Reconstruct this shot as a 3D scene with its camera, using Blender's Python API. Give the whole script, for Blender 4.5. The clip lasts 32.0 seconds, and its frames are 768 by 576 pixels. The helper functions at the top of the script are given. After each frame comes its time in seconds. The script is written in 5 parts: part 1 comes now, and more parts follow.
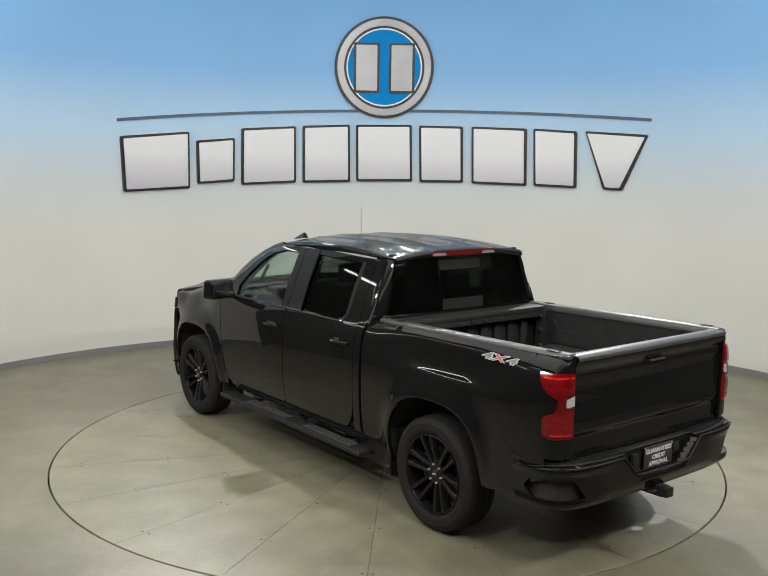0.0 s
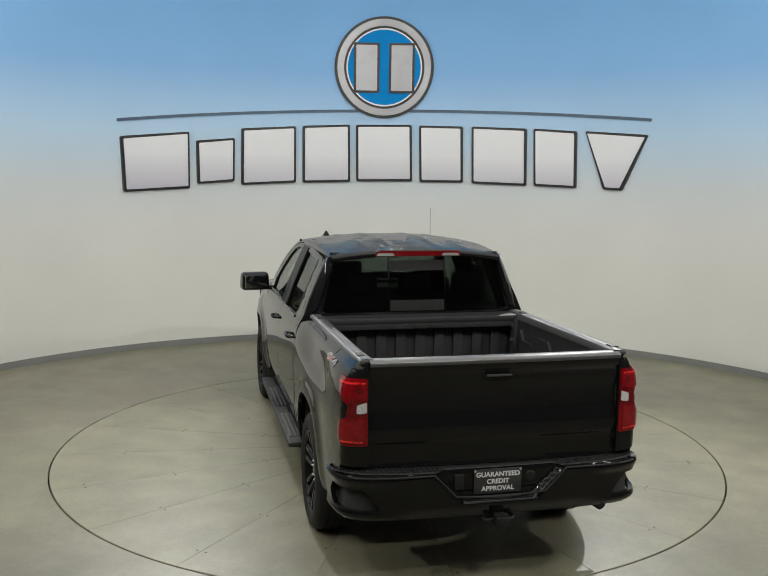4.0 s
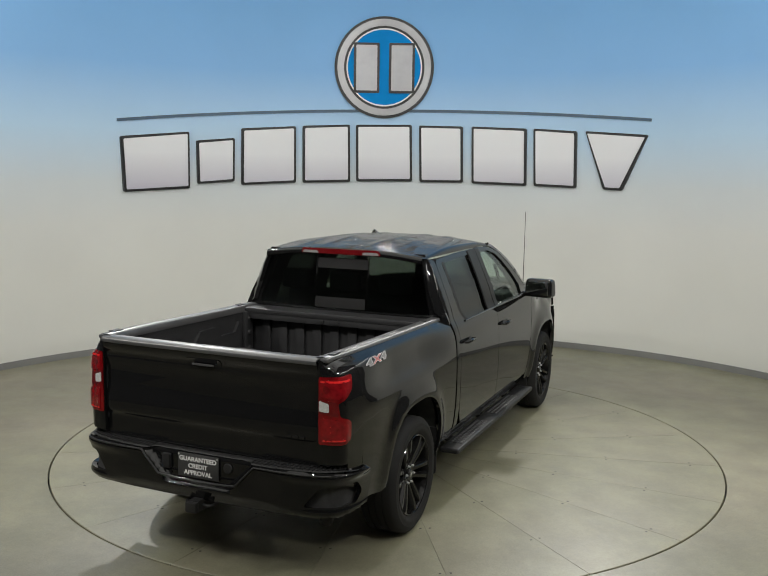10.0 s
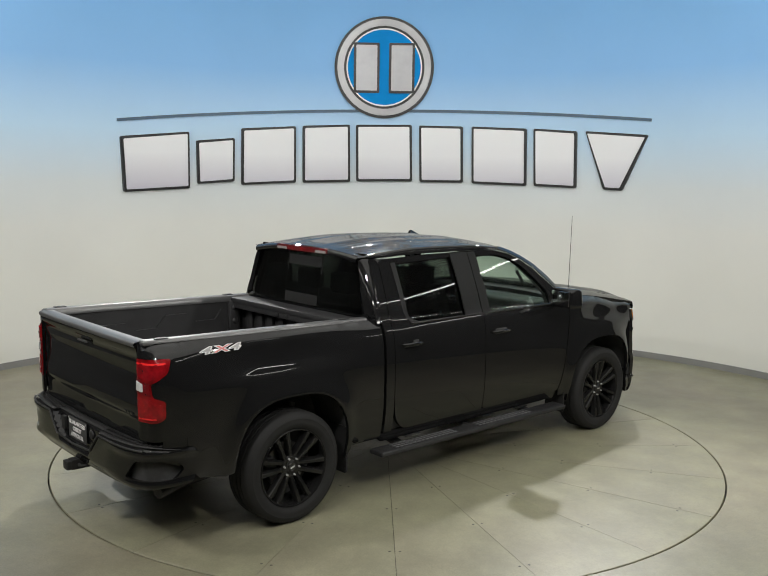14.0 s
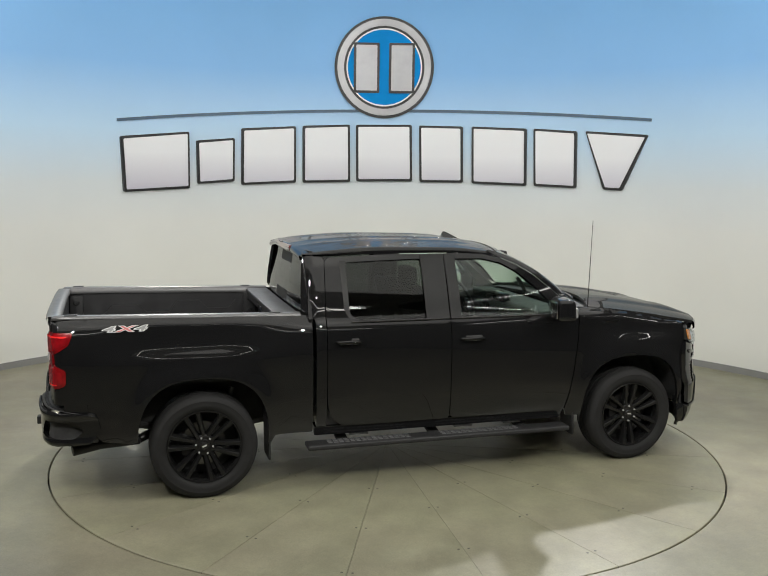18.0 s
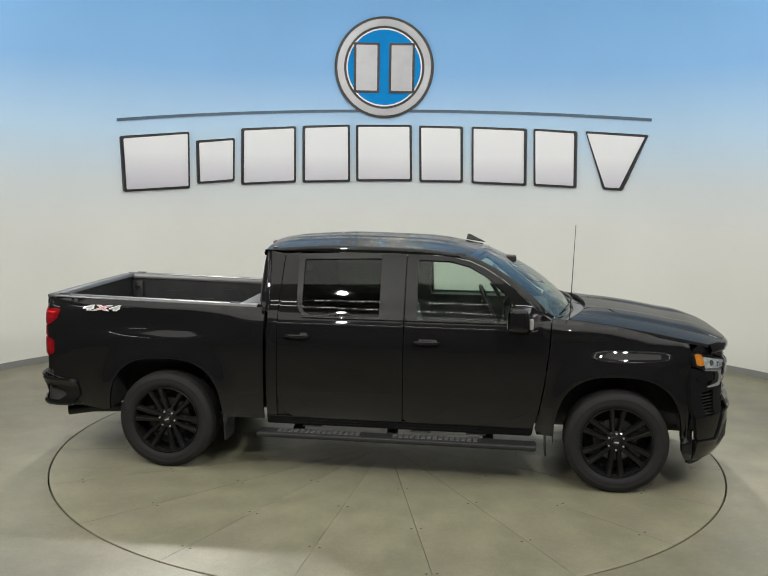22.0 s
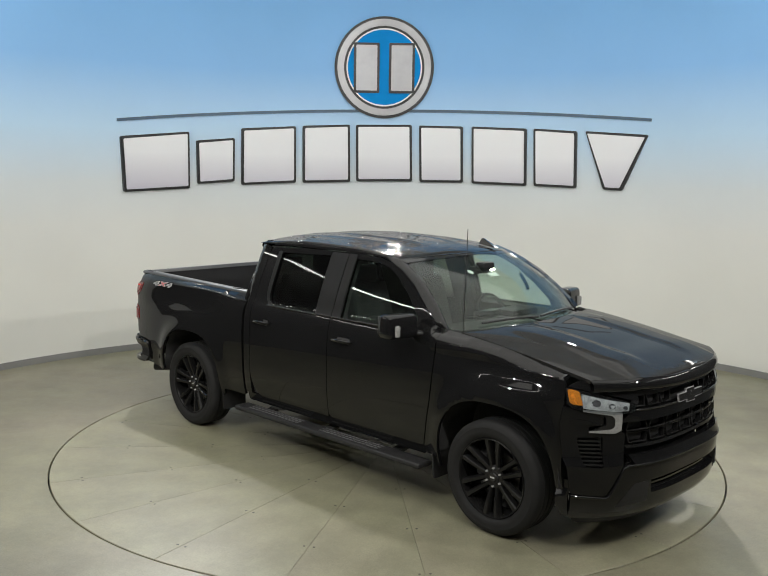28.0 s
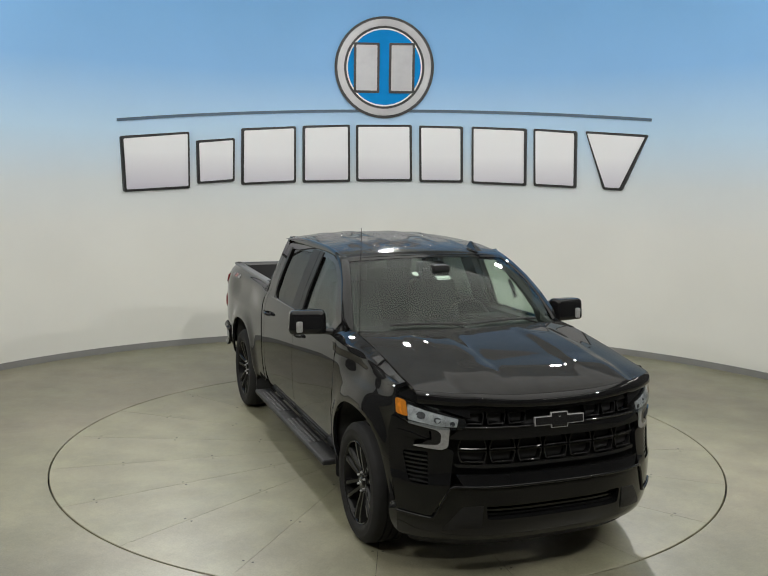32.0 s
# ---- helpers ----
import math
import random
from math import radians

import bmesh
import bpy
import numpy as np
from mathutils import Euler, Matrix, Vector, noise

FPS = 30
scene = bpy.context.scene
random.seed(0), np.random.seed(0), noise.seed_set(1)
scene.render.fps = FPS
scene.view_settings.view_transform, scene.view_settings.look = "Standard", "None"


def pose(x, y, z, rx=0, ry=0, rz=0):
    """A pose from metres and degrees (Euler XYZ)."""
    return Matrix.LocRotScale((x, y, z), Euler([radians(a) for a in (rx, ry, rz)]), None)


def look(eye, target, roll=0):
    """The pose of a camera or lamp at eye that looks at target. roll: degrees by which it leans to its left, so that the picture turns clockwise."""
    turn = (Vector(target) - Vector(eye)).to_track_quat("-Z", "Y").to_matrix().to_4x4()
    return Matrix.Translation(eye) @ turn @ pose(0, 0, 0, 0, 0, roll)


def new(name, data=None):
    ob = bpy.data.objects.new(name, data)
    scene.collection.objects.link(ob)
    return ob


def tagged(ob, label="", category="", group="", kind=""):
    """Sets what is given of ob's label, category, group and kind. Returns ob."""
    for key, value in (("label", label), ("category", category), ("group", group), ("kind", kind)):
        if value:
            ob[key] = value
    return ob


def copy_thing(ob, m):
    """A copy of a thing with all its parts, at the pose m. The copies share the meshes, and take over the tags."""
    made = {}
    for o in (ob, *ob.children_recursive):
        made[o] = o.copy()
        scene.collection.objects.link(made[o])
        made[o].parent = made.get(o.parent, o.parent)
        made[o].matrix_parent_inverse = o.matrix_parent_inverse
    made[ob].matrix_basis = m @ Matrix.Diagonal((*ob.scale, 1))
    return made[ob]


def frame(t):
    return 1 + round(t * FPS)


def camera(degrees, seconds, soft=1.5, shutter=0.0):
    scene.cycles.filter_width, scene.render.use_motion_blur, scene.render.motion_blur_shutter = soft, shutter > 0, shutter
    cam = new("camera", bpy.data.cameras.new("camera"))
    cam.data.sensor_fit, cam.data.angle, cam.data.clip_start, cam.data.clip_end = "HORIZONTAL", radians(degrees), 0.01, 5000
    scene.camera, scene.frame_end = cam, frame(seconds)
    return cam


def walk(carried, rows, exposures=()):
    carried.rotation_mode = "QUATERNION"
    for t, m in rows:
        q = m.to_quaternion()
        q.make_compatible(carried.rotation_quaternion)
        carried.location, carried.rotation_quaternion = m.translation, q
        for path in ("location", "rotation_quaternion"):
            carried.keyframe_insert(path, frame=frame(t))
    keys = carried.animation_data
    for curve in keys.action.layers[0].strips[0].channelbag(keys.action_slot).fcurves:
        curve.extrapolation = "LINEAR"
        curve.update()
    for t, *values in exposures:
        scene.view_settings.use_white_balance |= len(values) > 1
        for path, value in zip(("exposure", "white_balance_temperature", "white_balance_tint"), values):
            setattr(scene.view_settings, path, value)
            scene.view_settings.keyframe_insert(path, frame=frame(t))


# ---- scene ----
from mathutils import geometry

cam = camera(46.75, 32.0, soft=1.15)
EYE = (0.0, -8.08, 2.553)
cam_pose = Matrix.Translation(EYE) @ pose(0, 0, 0, 0, 0, 0.3435) @ pose(0, 0, 0, 90 - 7.616) @ pose(0, 0, 0, 0, 0, 0.76)
walk(cam, [(0.0, cam_pose), (32.0, cam_pose)], exposures=[(0.0, 0.10), (3.0, -0.03), (6.0, -0.15), (9.0, -0.15), (13.0, 0.05), (19.0, 0.16), (25.0, 0.19), (28.0, 0.11), (32.0, 0.02)])

# ---------------------------------------------------------------- world and lamps
world = bpy.data.worlds.new("world")
scene.world = world
world.use_nodes = True
world.node_tree.nodes["Background"].inputs[0].default_value = (0.5, 0.52, 0.5, 1)
world.node_tree.nodes["Background"].inputs[1].default_value = 0.02


def area_lamp(name, eye, target, w, h, watts, colour=(1, 0.97, 0.9)):
    d = bpy.data.lights.new(name, "AREA")
    d.shape, d.size, d.size_y, d.energy, d.color = "RECTANGLE", w, h, watts, colour
    ob = new(name, d)
    ob.matrix_world = look(eye, target)
    return ob


WARM = (0.99, 0.97, 0.925)
def spot_lamp(eye, target, watts, cone, size=0.12, blend=0.7):
    d = bpy.data.lights.new("studio_spot", "SPOT")
    d.energy, d.color, d.spot_size, d.spot_blend, d.shadow_soft_size = watts, WARM, radians(cone), blend, size
    ob = new("studio_spot", d)
    ob.matrix_world = look(eye, target)


# spots over the far side of the disc, which light the floor towards the camera
for eye, target, watts in (((-2.8, 3.5, 4.85), (-1.5, -1.5, 0), 520), ((0.0, 4.3, 4.98), (0, -0.9, 0), 330), ((2.8, 3.5, 4.85), (1.5, -1.5, 0), 620)):
    spot_lamp(eye, target, watts, 54, 0.10, 0.8)
# spots near the camera, which light the truck and the wall
for eye, target, watts in (((-5.2, -3.5, 4.4), (0.6, 1.6, 1.0), 380), ((5.2, -3.5, 4.4), (-0.6, 1.6, 1.0), 380), ((-2.3, -6.2, 5.35), (-0.4, 3.4, 2.5), 560), ((2.2, -6.3, 5.4), (0.4, 3.4, 2.5), 560)):
    spot_lamp(eye, target, watts, 95, 0.085)
# unseen wide fill added under the ceiling, for grey reflections and softer shade
area_lamp("luminous_ceiling", (0, -1.8, 5.88), (0, -1.8, 0), 11.0, 8.8, 290, WARM)


# ---------------------------------------------------------------- materials
def mat(name, colour, rough=0.5, metal=0.0, coat=0.0, bump=0.0, scale=200.0, vary=0.0, vscale=8.0, rvary=0.0, spec=0.5, emit=0.0):
    """Principled surface with grain and larger patches: colour varies by vary, gloss by rvary, relief by bump (metres)."""
    m = bpy.data.materials.new(name)
    m.use_nodes = True
    nt = m.node_tree
    b = nt.nodes["Principled BSDF"]
    b.inputs["Base Color"].default_value = (*colour, 1)
    b.inputs["Roughness"].default_value = rough
    b.inputs["Metallic"].default_value = metal
    b.inputs["Coat Weight"].default_value = coat
    b.inputs["Coat Roughness"].default_value, b.inputs["Coat IOR"].default_value = 0.02, 1.47
    b.inputs["Specular IOR Level"].default_value = spec
    if emit:
        b.inputs["Emission Color"].default_value = (*colour, 1)
        b.inputs["Emission Strength"].default_value = emit
    tc = nt.nodes.new("ShaderNodeTexCoord")
    if vary or rvary:
        n = nt.nodes.new("ShaderNodeTexNoise")
        n.inputs["Scale"].default_value, n.inputs["Detail"].default_value, n.inputs["Roughness"].default_value = vscale, 6, 0.65
        nt.links.new(tc.outputs["Object"], n.inputs["Vector"])
        if vary:
            mr = nt.nodes.new("ShaderNodeMapRange")
            mr.inputs[1].default_value, mr.inputs[2].default_value = 0.3, 0.7
            mr.inputs[3].default_value, mr.inputs[4].default_value = 1 - vary, 1 + vary
            nt.links.new(n.outputs[0], mr.inputs[0])
            mx = nt.nodes.new("ShaderNodeMix")
            mx.data_type, mx.blend_type = "RGBA", "MULTIPLY"
            mx.inputs[0].default_value = 1
            mx.inputs[6].default_value = (*colour, 1)
            nt.links.new(mr.outputs[0], mx.inputs[7])
            nt.links.new(mx.outputs[2], b.inputs["Base Color"])
        if rvary:
            mr = nt.nodes.new("ShaderNodeMapRange")
            mr.inputs[1].default_value, mr.inputs[2].default_value = 0.3, 0.7
            mr.inputs[3].default_value, mr.inputs[4].default_value = max(rough - rvary, 0.02), rough + rvary
            nt.links.new(n.outputs[0], mr.inputs[0])
            nt.links.new(mr.outputs[0], b.inputs["Roughness"])
    if bump:
        n2 = nt.nodes.new("ShaderNodeTexNoise")
        n2.inputs["Scale"].default_value, n2.inputs["Detail"].default_value = scale, 4
        nt.links.new(tc.outputs["Object"], n2.inputs["Vector"])
        bp = nt.nodes.new("ShaderNodeBump")
        bp.inputs["Strength"].default_value, bp.inputs["Distance"].default_value = 1.0, bump
        nt.links.new(n2.outputs[0], bp.inputs["Height"])
        nt.links.new(bp.outputs[0], b.inputs["Normal"])
    return m


def glass(name, tint):
    """A pane face: sees through with a tint; its mirror share grows towards grazing angles (Schlick, 4 % head on)."""
    m = bpy.data.materials.new(name)
    m.use_nodes = True
    nt = m.node_tree
    nt.nodes.clear()
    out, tr, gl, mx, lw, pw, ma = (nt.nodes.new("ShaderNode" + k) for k in ("OutputMaterial", "BsdfTransparent", "BsdfGlossy", "MixShader", "LayerWeight", "Math", "Math"))
    tr.inputs[0].default_value = (*tint, 1)
    gl.inputs["Roughness"].default_value = 0.015
    lw.inputs[0].default_value = 0.5
    pw.operation, ma.operation = "POWER", "MULTIPLY_ADD"
    pw.inputs[1].default_value, ma.inputs[1].default_value, ma.inputs[2].default_value = 5.0, 0.80, 0.04
    nt.links.new(lw.outputs["Facing"], pw.inputs[0])
    nt.links.new(pw.outputs[0], ma.inputs[0])
    nt.links.new(ma.outputs[0], mx.inputs[0])
    nt.links.new(tr.outputs[0], mx.inputs[1])
    nt.links.new(gl.outputs[0], mx.inputs[2])
    nt.links.new(mx.outputs[0], out.inputs[0])
    return m


def concrete(name, colour, rough):
    """Polished concrete: broad pinkish and greenish clouds, mottling, fine grit, uneven gloss."""
    m = mat(name, colour, rough)
    nt = m.node_tree
    b = nt.nodes["Principled BSDF"]
    geo = nt.nodes.new("ShaderNodeTexCoord")

    def tex(scale, detail, rough_):
        n = nt.nodes.new("ShaderNodeTexNoise")
        n.inputs["Scale"].default_value, n.inputs["Detail"].default_value, n.inputs["Roughness"].default_value = scale, detail, rough_
        nt.links.new(geo.outputs["Object"], n.inputs["Vector"])
        return n

    def ranged(n, lo, hi, a=0.3, c=0.7):
        r = nt.nodes.new("ShaderNodeMapRange")
        r.inputs[1].default_value, r.inputs[2].default_value, r.inputs[3].default_value, r.inputs[4].default_value = a, c, lo, hi
        nt.links.new(n.outputs[0], r.inputs[0])
        return r
    big, mid, fine, grit = tex(0.45, 4, 0.55), tex(1.9, 5, 0.6), tex(6.0, 6, 0.6), tex(75, 4, 0.7)
    stain, speck = tex(3.3, 2, 0.4), tex(20, 6, 0.75)
    last = None
    for r in (ranged(big, 0.88, 1.10), ranged(mid, 0.83, 1.15), ranged(fine, 0.90, 1.08), ranged(grit, 0.82, 1.15, 0.25, 0.75), ranged(stain, 1.04, 0.94, 0.4, 0.62), ranged(speck, 0.90, 1.09)):
        mx = nt.nodes.new("ShaderNodeMix")
        mx.data_type, mx.blend_type = "RGBA", "MULTIPLY"
        mx.inputs[0].default_value = 1
        if last:
            nt.links.new(last.outputs[2], mx.inputs[6])
        else:
            mx.inputs[6].default_value = (*colour, 1)
        nt.links.new(r.outputs[0], mx.inputs[7])
        last = mx
    hue = nt.nodes.new("ShaderNodeMix")
    hue.data_type, hue.blend_type = "RGBA", "MULTIPLY"
    hue.inputs[7].default_value = (1.035, 0.965, 1.06, 1)
    tn = ranged(tex(0.33, 3, 0.5), 0.0, 1.0, 0.38, 0.62)
    nt.links.new(tn.outputs[0], hue.inputs[0])
    nt.links.new(last.outputs[2], hue.inputs[6])
    nt.links.new(hue.outputs[2], b.inputs["Base Color"])
    b.inputs["Specular IOR Level"].default_value = 0.9
    rr = ranged(fine, rough - 0.05, rough + 0.06, 0.3, 0.7)
    nt.links.new(rr.outputs[0], b.inputs["Roughness"])
    bp = nt.nodes.new("ShaderNodeBump")
    bp.inputs["Strength"].default_value, bp.inputs["Distance"].default_value = 0.8, 0.0010
    nt.links.new(grit.outputs[0], bp.inputs["Height"])
    nt.links.new(bp.outputs[0], b.inputs["Normal"])
    return m


def wall_paint():
    """Matt wall paint: off-white below, fading into pale and then deeper blue by height."""
    m = mat("wall_paint", (0.6, 0.6, 0.57), 0.75, bump=0.0004, scale=60)
    nt = m.node_tree
    b = nt.nodes["Principled BSDF"]
    geo, sep, ramp, mr = (nt.nodes.new("ShaderNode" + k) for k in ("NewGeometry", "SeparateXYZ", "ValToRGB", "MapRange"))
    nt.links.new(geo.outputs["Position"], sep.inputs[0])
    mr.inputs[1].default_value, mr.inputs[2].default_value = 1.2, 5.25
    nt.links.new(sep.outputs[2], mr.inputs[0])
    nt.links.new(mr.outputs[0], ramp.inputs[0])
    stops = [(0.0, (0.76, 0.76, 0.71)), (0.14, (0.75, 0.755, 0.72)), (0.28, (0.69, 0.74, 0.76)), (0.46, (0.53, 0.73, 0.92)), (0.68, (0.29, 0.56, 0.93)), (0.96, (0.25, 0.55, 0.95)), (1.0, (0.42, 0.44, 0.45))]
    cr = ramp.color_ramp
    cr.elements[0].position, cr.elements[0].color = stops[0][0], (*stops[0][1], 1)
    cr.elements[1].position, cr.elements[1].color = stops[-1][0], (*stops[-1][1], 1)
    for p, c in stops[1:-1]:
        e = cr.elements.new(p)
        e.color = (*c, 1)
    # the blue is painted on the far part of the wall only, with a soft end
    fade = nt.nodes.new("ShaderNodeMapRange")
    fade.inputs[1].default_value, fade.inputs[2].default_value = 1.5, 2.6
    nt.links.new(sep.outputs[1], fade.inputs[0])
    plain = nt.nodes.new("ShaderNodeMix")
    plain.data_type = "RGBA"
    plain.inputs[6].default_value = (0.62, 0.62, 0.59, 1)
    nt.links.new(fade.outputs[0], plain.inputs[0])
    nt.links.new(ramp.outputs[0], plain.inputs[7])
    n = nt.nodes.new("ShaderNodeTexNoise")
    n.inputs["Scale"].default_value, n.inputs["Detail"].default_value = 0.7, 5
    nt.links.new(geo.outputs["Position"], n.inputs["Vector"])
    r2 = nt.nodes.new("ShaderNodeMapRange")
    r2.inputs[1].default_value, r2.inputs[2].default_value, r2.inputs[3].default_value, r2.inputs[4].default_value = 0.3, 0.7, 0.97, 1.03
    nt.links.new(n.outputs[0], r2.inputs[0])
    mx = nt.nodes.new("ShaderNodeMix")
    mx.data_type, mx.blend_type = "RGBA", "MULTIPLY"
    mx.inputs[0].default_value = 1
    nt.links.new(plain.outputs[2], mx.inputs[6])
    nt.links.new(r2.outputs[0], mx.inputs[7])
    nt.links.new(mx.outputs[2], b.inputs["Base Color"])
    return m


PAINT = mat("black_car_paint", (0.0070, 0.0071, 0.0075), 0.4, coat=1.0, rvary=0.03, vscale=3, spec=0.0)
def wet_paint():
    """The car paint with standing water drops: small rounded bumps in patches. Base greyed: grazing reflections put
    into its colour.
    """
    m = mat("wet_greyed_paint", (0.03, 0.03, 0.03), 0.35, coat=0.7, spec=0.0)
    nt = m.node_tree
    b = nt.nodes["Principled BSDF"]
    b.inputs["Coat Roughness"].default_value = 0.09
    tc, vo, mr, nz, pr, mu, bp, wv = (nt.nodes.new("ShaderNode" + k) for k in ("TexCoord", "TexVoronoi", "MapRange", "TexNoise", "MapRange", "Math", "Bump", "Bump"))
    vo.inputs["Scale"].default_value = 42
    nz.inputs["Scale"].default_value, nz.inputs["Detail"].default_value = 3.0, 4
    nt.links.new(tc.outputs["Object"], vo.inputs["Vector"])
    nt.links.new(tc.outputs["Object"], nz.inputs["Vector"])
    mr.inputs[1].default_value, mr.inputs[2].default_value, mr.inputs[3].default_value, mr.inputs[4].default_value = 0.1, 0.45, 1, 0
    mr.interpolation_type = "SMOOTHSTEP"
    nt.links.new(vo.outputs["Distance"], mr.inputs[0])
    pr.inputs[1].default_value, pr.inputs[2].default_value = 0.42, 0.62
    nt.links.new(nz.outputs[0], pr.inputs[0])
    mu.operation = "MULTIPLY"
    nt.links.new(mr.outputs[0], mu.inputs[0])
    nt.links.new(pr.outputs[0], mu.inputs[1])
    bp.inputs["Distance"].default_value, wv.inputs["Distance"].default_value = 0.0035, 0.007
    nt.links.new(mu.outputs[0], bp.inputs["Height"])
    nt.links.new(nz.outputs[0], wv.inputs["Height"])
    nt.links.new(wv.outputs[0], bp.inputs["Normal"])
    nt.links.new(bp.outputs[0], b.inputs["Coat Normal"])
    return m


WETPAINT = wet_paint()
# hood copy of PAINT, greyed: reflected light put into its base, coat weakened
HOODPAINT = mat("greyed_hood_paint", (0.022, 0.022, 0.0215), 0.4, coat=0.55, rvary=0.05, vscale=4, spec=0.0, vary=0.12)
HOODPAINT.node_tree.nodes["Principled BSDF"].inputs["Coat IOR"].default_value = 1.30
GLOSSBLACK = mat("gloss_black_trim", (0.013, 0.013, 0.013), 0.2, coat=0.9, spec=0.1, rvary=0.03)
PLASTIC = mat("black_grained_plastic", (0.02, 0.02, 0.0205), 0.5, spec=0.3, bump=0.0005, scale=500, vary=0.15, vscale=20, rvary=0.08)
VOID = mat("grille_depth_black", (0.02, 0.02, 0.02), 0.7, vary=0.2)
DARK = mat("dark_underside", (0.035, 0.035, 0.035), 0.8, vary=0.4, vscale=9)
LINER = mat("spray_bed_liner", (0.02, 0.02, 0.021), 0.5, spec=0.4, bump=0.0012, scale=260, vary=0.2, vscale=12, rvary=0.08)
CAPM = mat("satin_rail_cap", (0.05, 0.05, 0.051), 0.36, spec=1.0, vary=0.15, vscale=14, rvary=0.04)
CAPDARK = mat("grained_bulkhead_cap", (0.018, 0.018, 0.019), 0.5, spec=0.4, vary=0.15, vscale=14, rvary=0.05)
RUBBER = mat("tyre_rubber", (0.017, 0.017, 0.017), 0.7, spec=0.2, bump=0.0006, scale=180, vary=0.25, vscale=14, rvary=0.1)
RIM = mat("gloss_black_alloy", (0.009, 0.009, 0.009), 0.2, coat=0.6, spec=0.0, rvary=0.03)
CHROME = mat("chrome", (0.6, 0.6, 0.6), 0.25, metal=0.55, rvary=0.04)
MIRROR = mat("mirror_glass", (0.7, 0.7, 0.7), 0.03, metal=1.0)
STEEL = mat("brake_steel", (0.18, 0.18, 0.175), 0.4, metal=1.0, vary=0.25, vscale=30)
PILLAR = mat("satin_pillar_film", (0.012, 0.012, 0.012), 0.4, rvary=0.04, vary=0.1, spec=0.2)
TINT = glass("privacy_glass", (0.33, 0.36, 0.34))
CLEAR = glass("light_tint_glass", (0.84, 0.90, 0.86))
LENS = glass("clear_lens", (0.85, 0.87, 0.88))
RED = mat("red_lamp_lens", (0.17, 0.002, 0.004), 0.14, coat=0.6, vary=0.5, vscale=11)
LAMPRED = mat("red_lamp_cover", (0.20, 0.003, 0.006), 0.12, coat=1.0, vary=0.35, vscale=28)
BRIGHTRED = mat("red_light_guide", (0.75, 0.02, 0.02), 0.18, coat=1.0, vary=0.2, vscale=60)
DEEPRED = mat("deep_red_lens", (0.12, 0.003, 0.005), 0.15, coat=1.0, vary=0.2, vscale=25)
AMBER = mat("amber_lens", (0.90, 0.30, 0.03), 0.2, coat=0.8, vary=0.15, vscale=40)
WHITELENS = mat("white_lens", (0.24, 0.24, 0.235), 0.16, coat=0.8, vary=0.2, vscale=60)
CLEARLENS = mat("clear_reverse_lens", (0.50, 0.50, 0.49), 0.14, coat=0.8, vary=0.2, vscale=60)
REFLECTOR = mat("lamp_reflector", (0.80, 0.80, 0.80), 0.2, metal=0.3, vary=0.45, vscale=22)
PROJECTOR = mat("projector_glass", (0.09, 0.09, 0.095), 0.1, coat=1.0, vary=0.3, vscale=50)
SEAT = mat("dark_seat_cloth", (0.028, 0.028, 0.03), 0.8, bump=0.0006, scale=300, vary=0.2, vscale=15)
DASH = mat("dash_plastic", (0.013, 0.013, 0.0135), 0.6, spec=0.2, bump=0.0004, scale=400, vary=0.1)
# ribs paler than the board: grazing sheen put into their colour
PADGREY = mat("sheen_grey_step_rib", (0.11, 0.11, 0.112), 0.28, vary=0.2, vscale=30)
WHITE = mat("white_print", (0.78, 0.78, 0.77), 0.5, vary=0.05)
PALEPRINT = mat("pale_grey_decal", (0.46, 0.46, 0.46), 0.4, vary=0.08, vscale=30)
GREYPRINT = mat("silver_decal", (0.20, 0.20, 0.20), 0.35, vary=0.1, vscale=30)
REDPRINT = mat("red_decal", (0.42, 0.09, 0.09), 0.4, vary=0.1, vscale=30)
GREYSTRIP = mat("grey_glass_strip", (0.014, 0.014, 0.014), 0.6, vary=0.1, spec=0.2)
FLOORM = concrete("polished_concrete", (0.226, 0.220, 0.145), 0.40)
SEAM = mat("dark_joint", (0.03, 0.028, 0.024), 0.85, vary=0.3, vscale=30)
ANCHOR = mat("grey_anchor_metal", (0.075, 0.071, 0.06), 0.5, vary=0.3, vscale=30)
WALLM = wall_paint()
BASEM = mat("grey_vinyl_base", (0.24, 0.24, 0.235), 0.5, vary=0.06, vscale=5)
CEILM = mat("white_ceiling_paint", (0.80, 0.80, 0.77), 0.8, vary=0.1, vscale=3)
BACKM = mat("dark_back_wall_paint", (0.10, 0.10, 0.10), 0.8, vary=0.15, vscale=2)
SIGNWHITE = mat("white_sign_face", (0.86, 0.86, 0.87), 0.4, vary=0.03, vscale=0.8)


